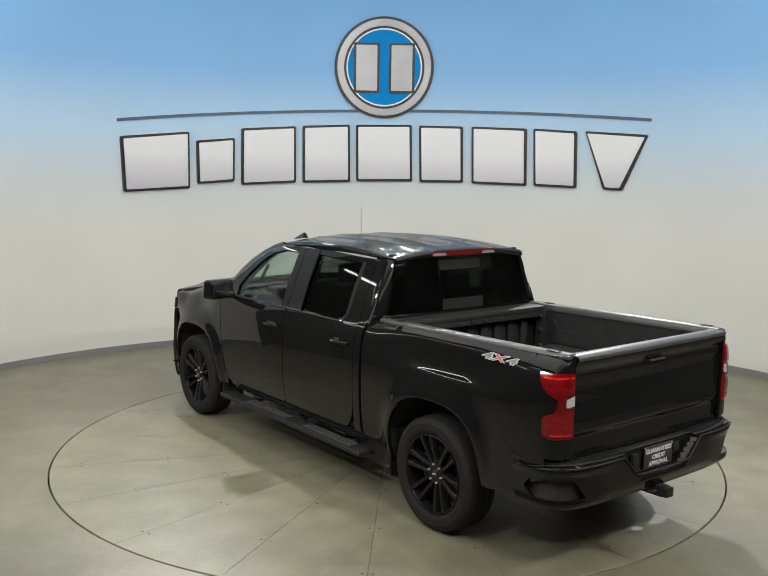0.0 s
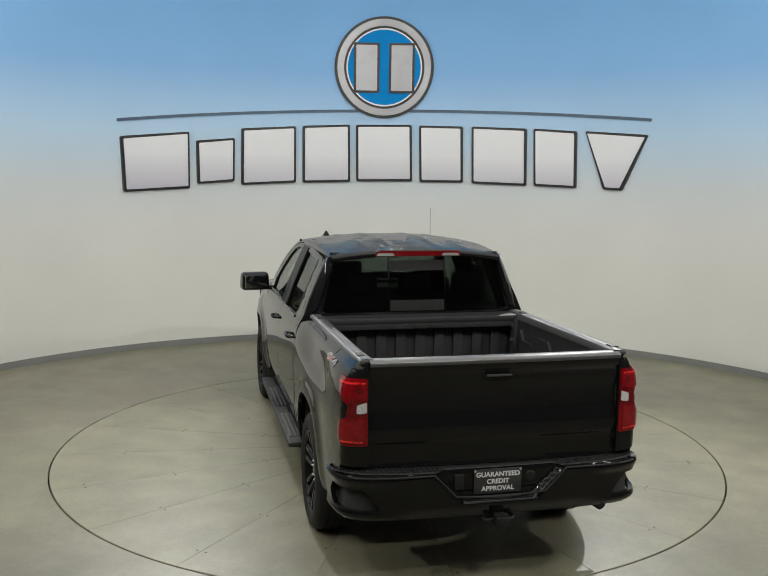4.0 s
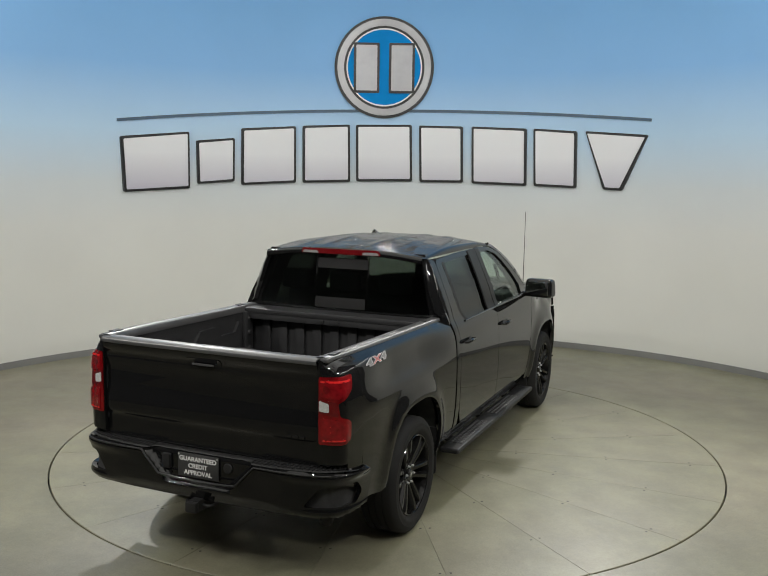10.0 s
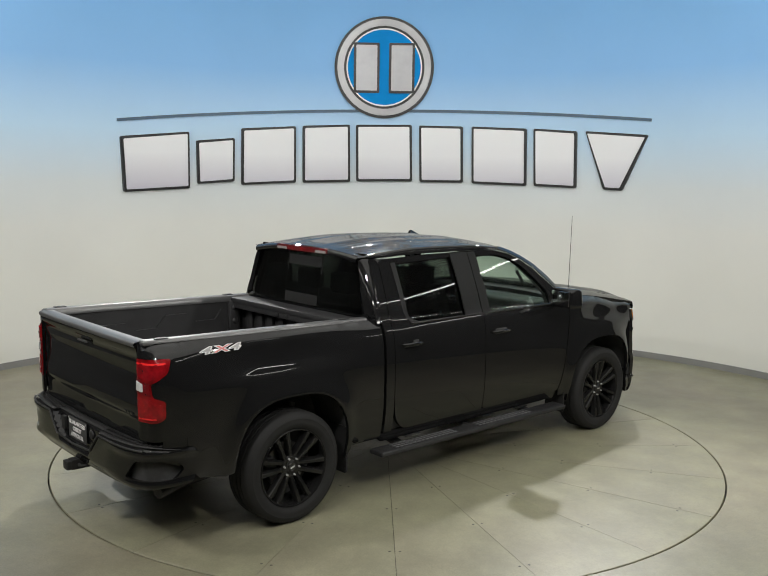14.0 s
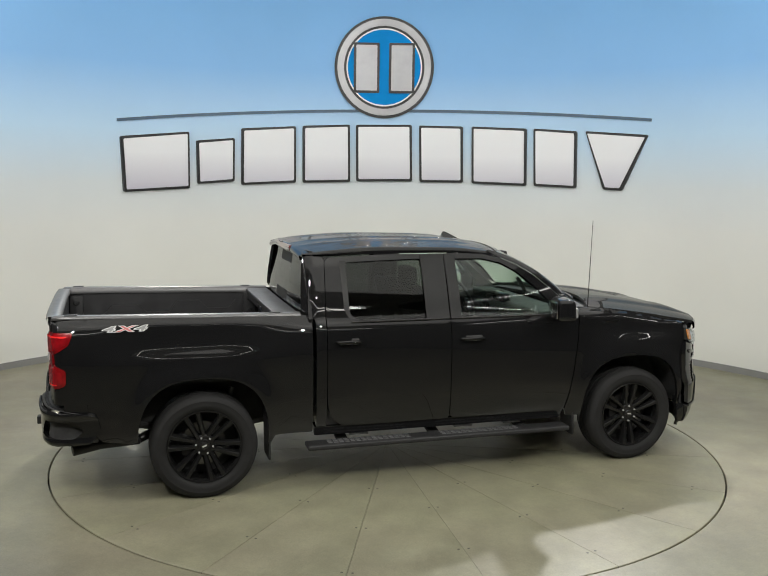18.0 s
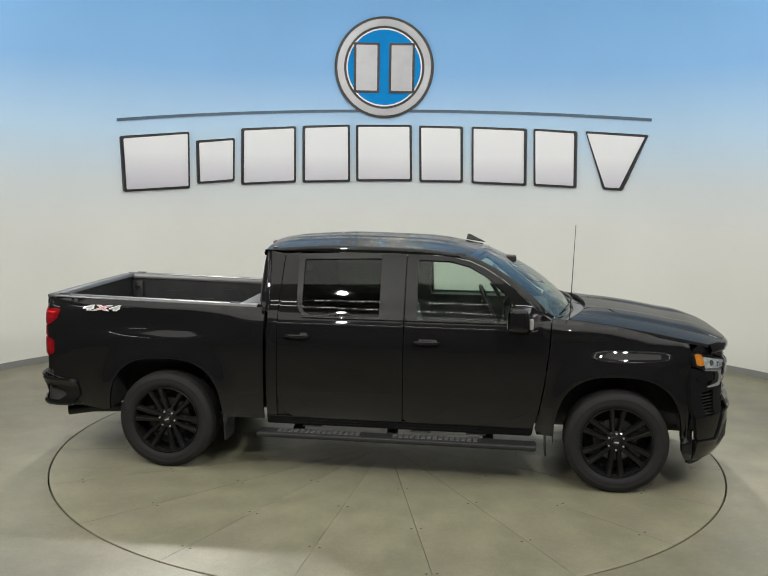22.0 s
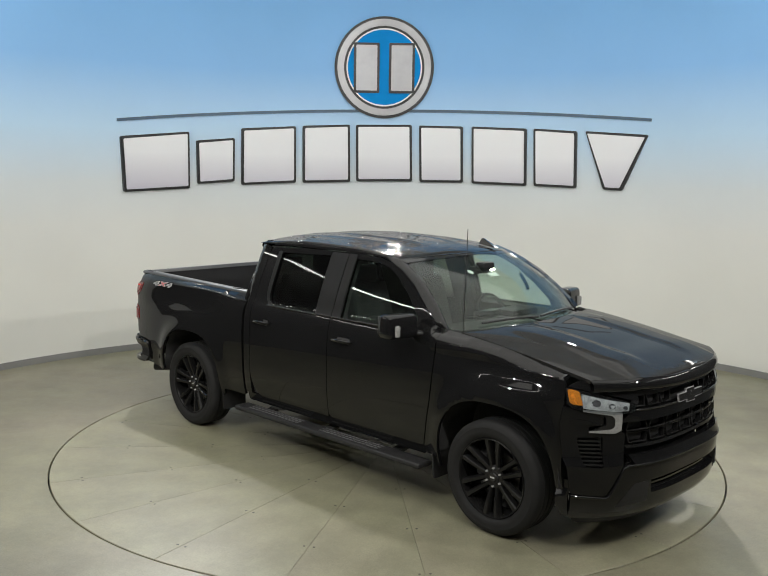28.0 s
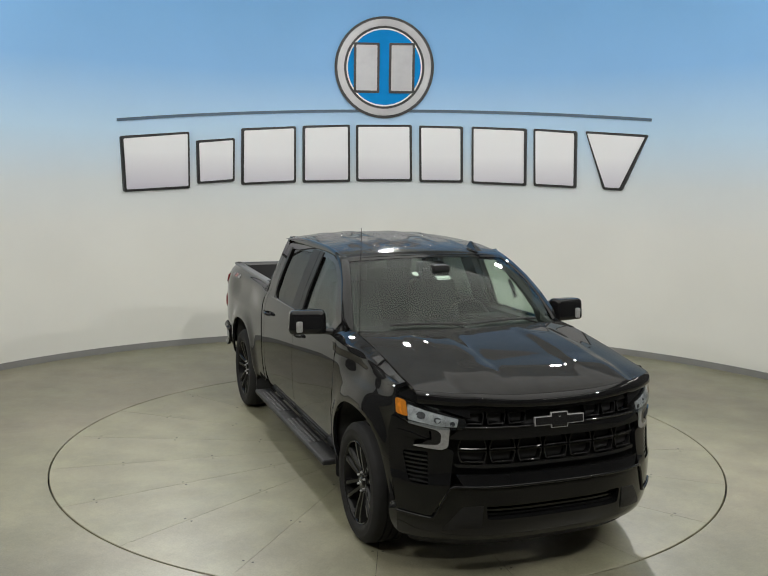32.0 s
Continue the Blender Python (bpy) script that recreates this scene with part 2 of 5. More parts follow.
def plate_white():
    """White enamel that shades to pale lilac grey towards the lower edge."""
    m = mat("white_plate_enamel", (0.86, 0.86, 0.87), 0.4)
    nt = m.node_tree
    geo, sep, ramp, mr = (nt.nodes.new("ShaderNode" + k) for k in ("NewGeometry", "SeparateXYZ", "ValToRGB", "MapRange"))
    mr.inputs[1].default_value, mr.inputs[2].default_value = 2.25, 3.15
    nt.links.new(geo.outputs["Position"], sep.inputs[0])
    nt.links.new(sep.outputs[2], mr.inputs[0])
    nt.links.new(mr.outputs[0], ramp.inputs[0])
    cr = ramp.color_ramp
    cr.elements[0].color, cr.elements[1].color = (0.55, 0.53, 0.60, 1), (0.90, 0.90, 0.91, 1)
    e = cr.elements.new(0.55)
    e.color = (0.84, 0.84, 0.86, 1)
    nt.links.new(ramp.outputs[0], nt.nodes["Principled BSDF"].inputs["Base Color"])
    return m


PLATEWHITE = plate_white()
SIGNBLACK = mat("black_sign_edge", (0.012, 0.012, 0.013), 0.4, vary=0.1)
SIGNBLUE = mat("blue_sign_face", (0.0, 0.27, 0.70), 0.5, spec=0.1, vary=0.05, vscale=3)
SIGNMETAL = mat("brushed_sign_metal", (0.33, 0.33, 0.34), 0.35, metal=0.4, vary=0.15, vscale=1.2)
SLATE = mat("slate_blue_sign_bar", (0.06, 0.11, 0.17), 0.4, vary=0.05)


# ---------------------------------------------------------------- mesh helpers
def link(name, me, material, parent=None, label=""):
    ob = new(name, me)
    if material:
        me.materials.append(material)
    if parent:
        ob.parent = parent
    if label:
        ob["label"] = label
    return ob


def mesh(name, verts, faces, material, parent=None, label="", smooth=True):
    me = bpy.data.meshes.new(name)
    me.from_pydata([tuple(map(float, p)) for p in verts], [], faces)
    me.polygons.foreach_set("use_smooth", [smooth] * len(me.polygons))
    me.update()
    return link(name, me, material, parent, label)


def part(name, bm, material, parent=None, label="", smooth=False):
    me = bpy.data.meshes.new(name)
    bmesh.ops.recalc_face_normals(bm, faces=bm.faces)
    bm.to_mesh(me)
    bm.free()
    me.polygons.foreach_set("use_smooth", [smooth] * len(me.polygons))
    if smooth:
        me.set_sharp_from_angle(angle=radians(35))
    return link(name, me, material, parent, label)


def block(bm, centre, size, bevel=0.01, rot=None, taper=None, seg=2):
    """Adds a bevelled box; taper scales its top in x and y."""
    r = bmesh.ops.create_cube(bm, size=1.0)
    vs = r["verts"]
    for v in vs:
        v.co = Vector((v.co.x * size[0], v.co.y * size[1], v.co.z * size[2]))
        if taper and v.co.z > 0:
            v.co.x *= taper[0]
            v.co.y *= taper[1]
    if bevel:
        es = list({e for v in vs for e in v.link_edges})
        out = bmesh.ops.bevel(bm, geom=es, offset=min(bevel, min(size) * 0.45), segments=seg, affect="EDGES", profile=0.6)
        vs = list({v for f in out["faces"] for v in f.verts} | {v for v in vs if v.is_valid})
    m = Matrix.Translation(centre) @ (rot or Matrix())
    for v in vs:
        v.co = m @ v.co
    return bm


def boxpart(name, centre, size, material, parent=None, bevel=0.01, rot=None, label="", taper=None):
    return part(name, block(bmesh.new(), centre, size, bevel, rot, taper), material, parent, label, smooth=True)


def lathe(profile, n=64, axis="y", centre=(0, 0, 0)):
    """Verts and faces of a profile (radius, along) turned round an axis."""
    vs, fs, k = [], [], len(profile)
    for i in range(n):
        a = 2 * math.pi * i / n
        for r, h in profile:
            p = (r * math.cos(a), h, r * math.sin(a)) if axis == "y" else (r * math.cos(a), r * math.sin(a), h)
            vs.append((p[0] + centre[0], p[1] + centre[1], p[2] + centre[2]))
    for i in range(n):
        j = (i + 1) % n
        for q in range(k - 1):
            fs.append((i * k + q, i * k + q + 1, j * k + q + 1, j * k + q))
    return vs, fs


def lathed(name, profile, material, parent=None, n=64, axis="y", centre=(0, 0, 0), label=""):
    vs, fs = lathe(profile, n, axis, centre)
    bm = bmesh.new()
    bv = [bm.verts.new(v) for v in vs]
    for f in fs:
        if len({tuple(round(c, 6) for c in vs[i]) for i in f}) > 2:
            bm.faces.new([bv[i] for i in f])
    bmesh.ops.remove_doubles(bm, verts=bm.verts, dist=1e-5)
    return part(name, bm, material, parent, label, smooth=True)


def tube(name, pts, radius, material, parent=None, n=10, label="", flat=1.0):
    """A rod along points; flat squeezes its section upright."""
    pts = [Vector(p) for p in pts]
    vs, fs = [], []
    for i, p in enumerate(pts):
        d = (pts[min(i + 1, len(pts) - 1)] - pts[max(i - 1, 0)]).normalized()
        u = d.cross(Vector((0, 0, 1)))
        u = u.normalized() if u.length > 1e-4 else Vector((1, 0, 0))
        w = u.cross(d)
        r = radius[i] if isinstance(radius, (list, tuple)) else radius
        vs += [p + r * (math.cos(a) * u + flat * math.sin(a) * w) for a in (2 * math.pi * j / n for j in range(n))]
    for i in range(len(pts) - 1):
        fs += [(i * n + j, i * n + (j + 1) % n, (i + 1) * n + (j + 1) % n, (i + 1) * n + j) for j in range(n)]
    fs += [tuple(range(n))[::-1], tuple(range((len(pts) - 1) * n, len(pts) * n))]
    me = mesh(name, vs, fs, material, parent, label)
    me.data.set_sharp_from_angle(angle=radians(50))
    return me


def fillet(poly, steps=5):
    """Rounds a polygon's corners: points (u, v) or (u, v, radius)."""
    out, n = [], len(poly)
    for i, p in enumerate(poly):
        c = Vector(p[:2])
        r = p[2] if len(p) > 2 else 0
        if not r:
            out.append(tuple(c))
            continue
        a, b = Vector(poly[i - 1][:2]) - c, Vector(poly[(i + 1) % n][:2]) - c
        a, b = a.normalized() * min(r, a.length * 0.48), b.normalized() * min(r, b.length * 0.48)
        for k in range(steps + 1):
            t = k / steps
            out.append(tuple(c + a * (1 - t) ** 2 + b * t ** 2))
    return out


def inside(pts, poly):
    x, y = pts[:, 0], pts[:, 1]
    r = np.zeros(len(pts), bool)
    j = poly[-1]
    for i in poly:
        if i[1] != j[1]:
            r ^= ((i[1] > y) != (j[1] > y)) & (x < (j[0] - i[0]) * (y - i[1]) / (j[1] - i[1]) + i[0])
        j = i
    return r


def dense(poly, res):
    out = []
    for i, p in enumerate(poly):
        q = poly[(i + 1) % len(poly)]
        k = max(1, math.ceil(math.dist(p, q) / res))
        out += [(p[0] + (q[0] - p[0]) * s / k, p[1] + (q[1] - p[1]) * s / k) for s in range(k)]
    return out


def along(pts, res):
    """Points at even steps along an open line."""
    out = [pts[0]]
    for p, q in zip(pts[:-1], pts[1:]):
        k = max(1, math.ceil(math.dist(p, q) / res))
        out += [(p[0] + (q[0] - p[0]) * i / k, p[1] + (q[1] - p[1]) * i / k) for i in range(1, k + 1)]
    return out


def sheet(outline, holes, res):
    """Fills a flat outline with even triangles. Returns its points and triangles."""
    loops = [dense(l, res) for l in (outline, *holes)]
    flat, edges = [], []
    for l in loops:
        s = len(flat)
        flat += l
        edges += [(s + i, s + (i + 1) % len(l)) for i in range(len(l))]
    arr = np.array(flat)
    lo, hi = arr.min(0), arr.max(0)
    grid = []
    v, odd = lo[1] + res * 0.5, 0
    while v < hi[1]:
        u = lo[0] + res * (0.5 if odd else 0.25)
        while u < hi[0]:
            grid.append((u, v))
            u += res
        v += res * 0.87
        odd ^= 1
    if grid:
        grid = np.array(grid)
        ok = inside(grid, loops[0])
        for h in loops[1:]:
            ok &= ~inside(grid, h)
        grid = grid[ok]
        if len(grid):
            d = np.min(((grid[:, None] - arr[None]) ** 2).sum(2), 1)
            grid = grid[d > (res * 0.45) ** 2]
    pts = [Vector(p) for p in flat] + [Vector(p) for p in grid]
    vs, _, fs, *_ = geometry.delaunay_2d_cdt(pts, edges, [], 0, 1e-6)
    vs = np.array([tuple(v) for v in vs])
    fs = np.array([f for f in fs if len(f) == 3])
    mid = vs[fs].mean(1)
    ok = inside(mid, loops[0])
    for h in loops[1:]:
        ok &= ~inside(mid, h)
    return vs, fs[ok]


def panel(name, outline, place, material, parent=None, holes=(), th=0.02, res=0.05, out=(0, 0, 1), label="", edge=0.003):
    """A curved plate: a flat outline, filled, laid on the surface place(u, v), with thickness and eased edges. out: a point far on its outer side."""
    vs, fs = sheet(outline, holes, res)
    p = np.array([place(float(u), float(v)) for u, v in vs])
    nf = np.cross(p[fs[:, 1]] - p[fs[:, 0]], p[fs[:, 2]] - p[fs[:, 0]])
    if (nf.sum(0) * np.array(out)).sum() < 0:
        fs, nf = fs[:, ::-1], -nf
    nv = np.zeros_like(p)
    for k in range(3):
        np.add.at(nv, fs[:, k], nf)
    nv /= np.linalg.norm(nv, axis=1, keepdims=True) + 1e-12
    count = {}
    for f in fs:
        for a, b in ((f[0], f[1]), (f[1], f[2]), (f[2], f[0])):
            count[(int(a), int(b))] = 1
    rim = [e for e in count if (e[1], e[0]) not in count]
    on = {a for e in rim for a in e}
    for a in on:
        p[a] -= nv[a] * edge
    n = len(p)
    verts = list(p) + list(p - nv * th)
    faces = [tuple(map(int, f)) for f in fs] + [tuple(int(i) + n for i in f[::-1]) for f in fs]
    for a, b in rim:
        s = len(verts)
        verts += [p[b], p[a], p[a] - nv[a] * th, p[b] - nv[b] * th]
        faces.append((s, s + 1, s + 2, s + 3))
    ob = mesh(name, verts, faces, material, parent, label)
    # shade with the surface's own normals, so that reflections run clean
    h = 0.003
    du = np.array([np.subtract(place(float(u) + h, float(v)), place(float(u) - h, float(v))) for u, v in vs])
    dv = np.array([np.subtract(place(float(u), float(v) + h), place(float(u), float(v) - h)) for u, v in vs])
    na = np.cross(du, dv)
    na /= np.linalg.norm(na, axis=1, keepdims=True) + 1e-12
    na *= np.where((na * nv).sum(1, keepdims=True) < 0, -1, 1)
    ob.data.normals_split_custom_set_from_vertices([tuple(q) for q in np.concatenate([na, -na, np.zeros((len(verts) - 2 * n, 3))])])
    return ob


def loft(name, curves, material, parent=None, label="", flip=False):
    """A skin over curves of equal point counts."""
    k = len(curves[0])
    vs = [p for c in curves for p in c]
    fs = []
    for i in range(len(curves) - 1):
        for j in range(k - 1):
            f = (i * k + j, i * k + j + 1, (i + 1) * k + j + 1, (i + 1) * k + j)
            fs.append(f[::-1] if flip else f)
    return mesh(name, vs, fs, material, parent, label)


def curve(table):
    """A smooth function through (x, y) pairs."""
    xs, ys = np.array([p[0] for p in table], float), np.array([p[1] for p in table], float)
    d = np.diff(ys) / np.diff(xs)
    m = np.concatenate([[d[0]], [0 if a * b <= 0 else 2 * a * b / (a + b) for a, b in zip(d[:-1], d[1:])], [d[-1]]])

    def f(x):
        x = min(max(x, xs[0]), xs[-1])
        i = min(int(np.searchsorted(xs, x, side="right")) - 1, len(xs) - 2)
        h = xs[i + 1] - xs[i]
        t = (x - xs[i]) / h
        return ((1 + 2 * t) * (1 - t) ** 2 * ys[i] + t * (1 - t) ** 2 * h * m[i] + t * t * (3 - 2 * t) * ys[i + 1] + t * t * (t - 1) * h * m[i + 1])
    return f


def smooth01(a, b, x):
    t = min(max((x - a) / (b - a), 0), 1)
    return t * t * (3 - 2 * t)


def lettering(name, text, size, material, parent, m, label="", depth=0.0015, bold=0.0, slant=0.0):
    cu = bpy.data.curves.new(name, "FONT")
    cu.body, cu.size, cu.extrude, cu.align_x, cu.align_y, cu.offset, cu.shear = text, size, depth, "CENTER", "CENTER", bold, slant
    tmp = new(name, cu)
    me = bpy.data.meshes.new_from_object(tmp.evaluated_get(bpy.context.evaluated_depsgraph_get()))
    bpy.data.objects.remove(tmp)
    ob = link(name, me, None, parent, label)
    me.materials.clear()
    me.materials.append(material)
    ob.matrix_basis = m
    return ob


# ---------------------------------------------------------------- the booth
WC, WR, HEIGHT = Vector((0, -0.53, 0)), 5.84, 6.0


def on_wall(a, z, off=0.0):
    """A point on the curved wall: a metres along it from its middle, at height z, off metres into the booth."""
    r = WR - off
    return (WC.x + r * math.sin(a / WR), WC.y + r * math.cos(a / WR), z)


def wall_path():
    arc = [(WC.x + WR * math.sin(a), WC.y + WR * math.cos(a)) for a in np.linspace(-1.20, 1.20, 61)]
    return arc


def strip_along(name, path, z0, z1, t0, t1, material, label):
    """A band of even thickness along a plan path: inner face t0, outer face t1 metres outwards of the path."""
    pts = [Vector((*p, 0)) for p in path]
    vs, fs = [], []
    for i, p in enumerate(pts):
        d = (pts[min(i + 1, len(pts) - 1)] - pts[max(i - 1, 0)]).normalized()
        o = Vector((-d.y, d.x, 0))
        vs += [p + o * t0 + Vector((0, 0, z0)), p + o * t0 + Vector((0, 0, z1)), p + o * t1 + Vector((0, 0, z1)), p + o * t1 + Vector((0, 0, z0))]
    for i in range(len(pts) - 1):
        a, b = i * 4, i * 4 + 4
        fs += [(a + j, a + (j + 1) % 4, b + (j + 1) % 4, b + j) for j in range(4)]
    fs += [(0, 1, 2, 3), (len(vs) - 1, len(vs) - 2, len(vs) - 3, len(vs) - 4)]
    ob = mesh(name, vs, fs, material, None)
    ob.data.set_sharp_from_angle(angle=radians(40))
    return tagged(ob, label, "", "", "structure")


strip_along("wall_curved", wall_path(), 0.0, HEIGHT, 0.0, 0.15, WALLM, "curved studio wall painted off-white fading to sky blue")
strip_along("baseboard", wall_path(), 0.0, 0.085, -0.012, -0.001, BASEM, "grey vinyl base along the curved wall")
for sx, nm in ((-1, "wall_west"), (1, "wall_east")):
    tagged(boxpart(nm, (sx * 6.05, -4.5, HEIGHT / 2), (0.16, 12.2, HEIGHT), BACKM, None, 0), "plain dark side wall of the studio", "", "", "structure")
for sx, nm in ((-1, "wall_return_west"), (1, "wall_return_east")):
    tagged(boxpart(nm, (sx * 5.745, 1.66, HEIGHT / 2), (0.59, 0.16, HEIGHT), BACKM, None, 0), "plain dark return at the end of the curved wall", "", "", "structure")
tagged(boxpart("wall_back", (0, -10.6, HEIGHT / 2), (12.4, 0.16, HEIGHT), BACKM, None, 0), "plain dark wall behind the camera", "", "", "structure")
tagged(boxpart("ceiling", (0, -2.4, HEIGHT + 0.1), (13, 17.5, 0.18), CEILM, None, 0), "plain white studio ceiling", "", "", "structure")

DISC_R = 2.972
rings = [(DISC_R + 0.013, -0.06), (DISC_R + 0.013, -0.004), (DISC_R + 0.018, 0.0), (4.2, 0.0), (6.0, 0.0), (12.5, 0.0)]
fvs, ffs = [], []
for r, z in rings:
    fvs += [(r * math.cos(2 * math.pi * i / 160), r * math.sin(2 * math.pi * i / 160), z) for i in range(160)]
for q in range(len(rings) - 1):
    ffs += [(q * 160 + i, (q + 1) * 160 + i, (q + 1) * 160 + (i + 1) % 160, q * 160 + (i + 1) % 160) for i in range(160)]
tagged(mesh("floor", fvs, ffs, FLOORM, None, "", smooth=False), "polished greenish-grey concrete studio floor with scuffs", "", "", "structure")
tagged(lathed("turntable_pit", [(0.0, -0.07), (3.2, -0.07)], DARK, None, 64, "z"), "dark pit under the turntable's edge", "", "", "structure")

turntable = tagged(new("turntable"), "flush concrete turntable disc with radial saw joints", "turntable")


def turntable_slabs(n, first):
    """Wedges with narrow sawn joints, over a dark base plate."""
    lathed("base_plate", [(0.0, -0.012), (DISC_R - 0.01, -0.012), (DISC_R - 0.01, -0.05), (0.0, -0.05)], SEAM, turntable, 96, "z")
    step = 2 * math.pi / n
    meshes = {}
    for k in range(n):
        g = (0.0022, 0.0009, 0.0014)[(k * 7) % 3]
        if g not in meshes:
            vs, fs, m = [], [], 16
            rs = [0.12, 0.8, 1.6, 2.3, DISC_R - 0.004, DISC_R, DISC_R]
            zs = [0, 0, 0, 0, 0, -0.003, -0.05]
            for r, z in zip(rs, zs):
                e = g / r
                vs += [(r * math.cos(a), r * math.sin(a), z) for a in np.linspace(e, step - e, m)]
            for q in range(len(rs) - 1):
                fs += [(q * m + i, (q + 1) * m + i, (q + 1) * m + i + 1, q * m + i + 1) for i in range(m - 1)]
            for side in (0, m - 1):
                s = len(vs)
                for q in range(5):
                    x, y, z = vs[q * m + side]
                    vs.append((x, y, -0.011))
                fs += [(q * m + side, (q + 1) * m + side, s + q + 1, s + q) for q in range(4)]
            ob = mesh("slab", vs, fs, FLOORM, turntable, "", smooth=False)
            meshes[g] = ob.data
        else:
            ob = new("slab", meshes[g])
            ob.parent = turntable
        ob.rotation_euler = (0, 0, first + k * step)
    lathed("hub_plate", [(0.0, 0.0), (0.115, 0.0), (0.118, -0.003), (0.118, -0.02)], FLOORM, turntable, 32, "z")
    anchor = None
    for k in range(n):
        for r in ((1.2, 2.0, 2.72) if k % 2 else (1.62, 2.38)):
            for s in (-1, 1):
                a = first + k * step + s * 0.035 / r
                if anchor is None:
                    ob = lathed("anchor", [(0.0, 0.0012), (0.007, 0.0012), (0.0095, 0.0003), (0.0095, -0.002)], ANCHOR, turntable, 8, "z")
                    anchor = ob.data
                else:
                    ob = new("anchor", anchor)
                    ob.parent = turntable
                ob.location = (r * math.cos(a), r * math.sin(a), 0.0005)


turntable_slabs(20, radians(13.5))


# ---------------------------------------------------------------- the sign on the wall
def wall_sign():
    sign = tagged(new("wall_sign"), "large wall sign with round blue badge and white raised plates", "sign")

    def wp(off):
        return lambda a, z: on_wall(a, z, off)

    def disc(r, n=64):
        return [(BX + K * r * math.cos(2 * math.pi * i / n), BZ + K * r * math.sin(2 * math.pi * i / n)) for i in range(n)]
    out = (0, -1, 0)
    BX, BZ, K = -0.12, 4.03, 0.915
    panel("badge_rim", disc(0.80), wp(0.04), SIGNBLACK, sign, th=0.03, res=0.07, out=out)
    panel("badge_ring", disc(0.757), wp(0.062), SIGNMETAL, sign, [disc(0.65)], th=0.014, res=0.07, out=out, label="brushed metal ring")
    panel("badge_inner_ring", disc(0.612), wp(0.058), SIGNWHITE, sign, [disc(0.59)], th=0.009, res=0.07, out=out)
    panel("badge_face", disc(0.588), wp(0.052), SIGNBLUE, sign, th=0.006, res=0.07, out=out, label="glossy blue disc")
    for bx in (-0.26, 0.26):
        panel("badge_plate_edge", fillet([(BX + bx - 0.19, BZ - 0.37, 0.02), (BX + bx + 0.19, BZ - 0.37, 0.02), (BX + bx + 0.19, BZ + 0.35, 0.02), (BX + bx - 0.19, BZ + 0.35, 0.02)]), wp(0.074), SIGNBLACK, sign, th=0.014, res=0.07, out=out)
        panel("badge_plate", fillet([(BX + bx - 0.155, BZ - 0.335, 0.015), (BX + bx + 0.155, BZ - 0.335, 0.015), (BX + bx + 0.155, BZ + 0.315, 0.015), (BX + bx - 0.155, BZ + 0.315, 0.015)]), wp(0.090), SIGNMETAL, sign, th=0.010, res=0.07, out=out)
    lo = [(a, 3.19 + 0.20 * (1 - ((a + 0.1) / 3.9) ** 2) + 0.012 * a) for a in np.linspace(-3.99, 3.77, 50)]
    hi = [(a, z + 0.04) for a, z in lo][::-1]
    panel("arc_bar", lo + hi, wp(0.02), SLATE, sign, th=0.018, res=0.07, out=out)
    for quad in LETTER_PLATES:
        panel("plate_edge", fillet([(*q, 0.03) for q in quad]), wp(0.045), SIGNBLACK, sign, th=0.04, res=0.07, out=out)
        c = np.mean(quad, 0)
        small = [tuple(np.array(q) - np.sign(np.array(q) - c) * 0.034) for q in quad]
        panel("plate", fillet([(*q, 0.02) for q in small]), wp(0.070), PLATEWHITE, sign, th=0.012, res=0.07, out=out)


# corners of the nine plates along the wall: metres along it and up
LETTER_PLATES = [[(-3.96, 2.95), (-2.98, 3.04), (-2.98, 2.25), (-3.93, 2.2)], [(-2.88, 2.92), (-2.32, 2.97), (-2.33, 2.35), (-2.87, 2.31)],
                 [(-2.22, 3.11), (-1.42, 3.16), (-1.42, 2.34), (-2.23, 2.3)], [(-1.32, 3.17), (-0.62, 3.2), (-0.61, 2.36), (-1.32, 2.34)],
                 [(-0.53, 3.2), (0.3, 3.21), (0.32, 2.38), (-0.52, 2.37)], [(0.41, 3.2), (1.06, 3.19), (1.08, 2.37), (0.43, 2.37)],
                 [(1.19, 3.19), (2.0, 3.16), (2.02, 2.34), (1.21, 2.36)], [(2.1, 3.16), (2.73, 3.12), (2.75, 2.32), (2.13, 2.34)],
                 [(2.85, 3.12), (3.74, 3.06), (3.41, 2.3), (3.14, 2.31)]]
wall_sign()


# ---------------------------------------------------------------- long tube lights under the ceiling
GLOW = mat("lit_tube", (1.0, 0.98, 0.92), 0.4, emit=16.0)


def tube_light(p, q):
    """A slim lit tube in a tray, from p to q, hung on two rods."""
    p, q = Vector(p), Vector(q)
    light = tagged(new("tube_light"), "long slim tube light along the edge of the ceiling, lit", "light", "tube lights round the ceiling")
    light.matrix_basis = Matrix.Translation((p + q) / 2) @ pose(0, 0, 0, 0, 0, math.degrees(math.atan2(q.y - p.y, q.x - p.x)))
    n = (q - p).length
    boxpart("tray", (0, 0, 0.045), (n, 0.10, 0.05), CAPM, light, 0.01)
    tube("lit_tube", [(-n / 2 + 0.03, 0, 0), (n / 2 - 0.03, 0, 0)], 0.022, GLOW, light, 8)
    for x in (0.3 - n / 2, n / 2 - 0.3):
        boxpart("hanger", (x, 0, (0.07 + HEIGHT - p.z) / 2), (0.02, 0.02, HEIGHT - p.z - 0.07), CAPM, light, 0.002)


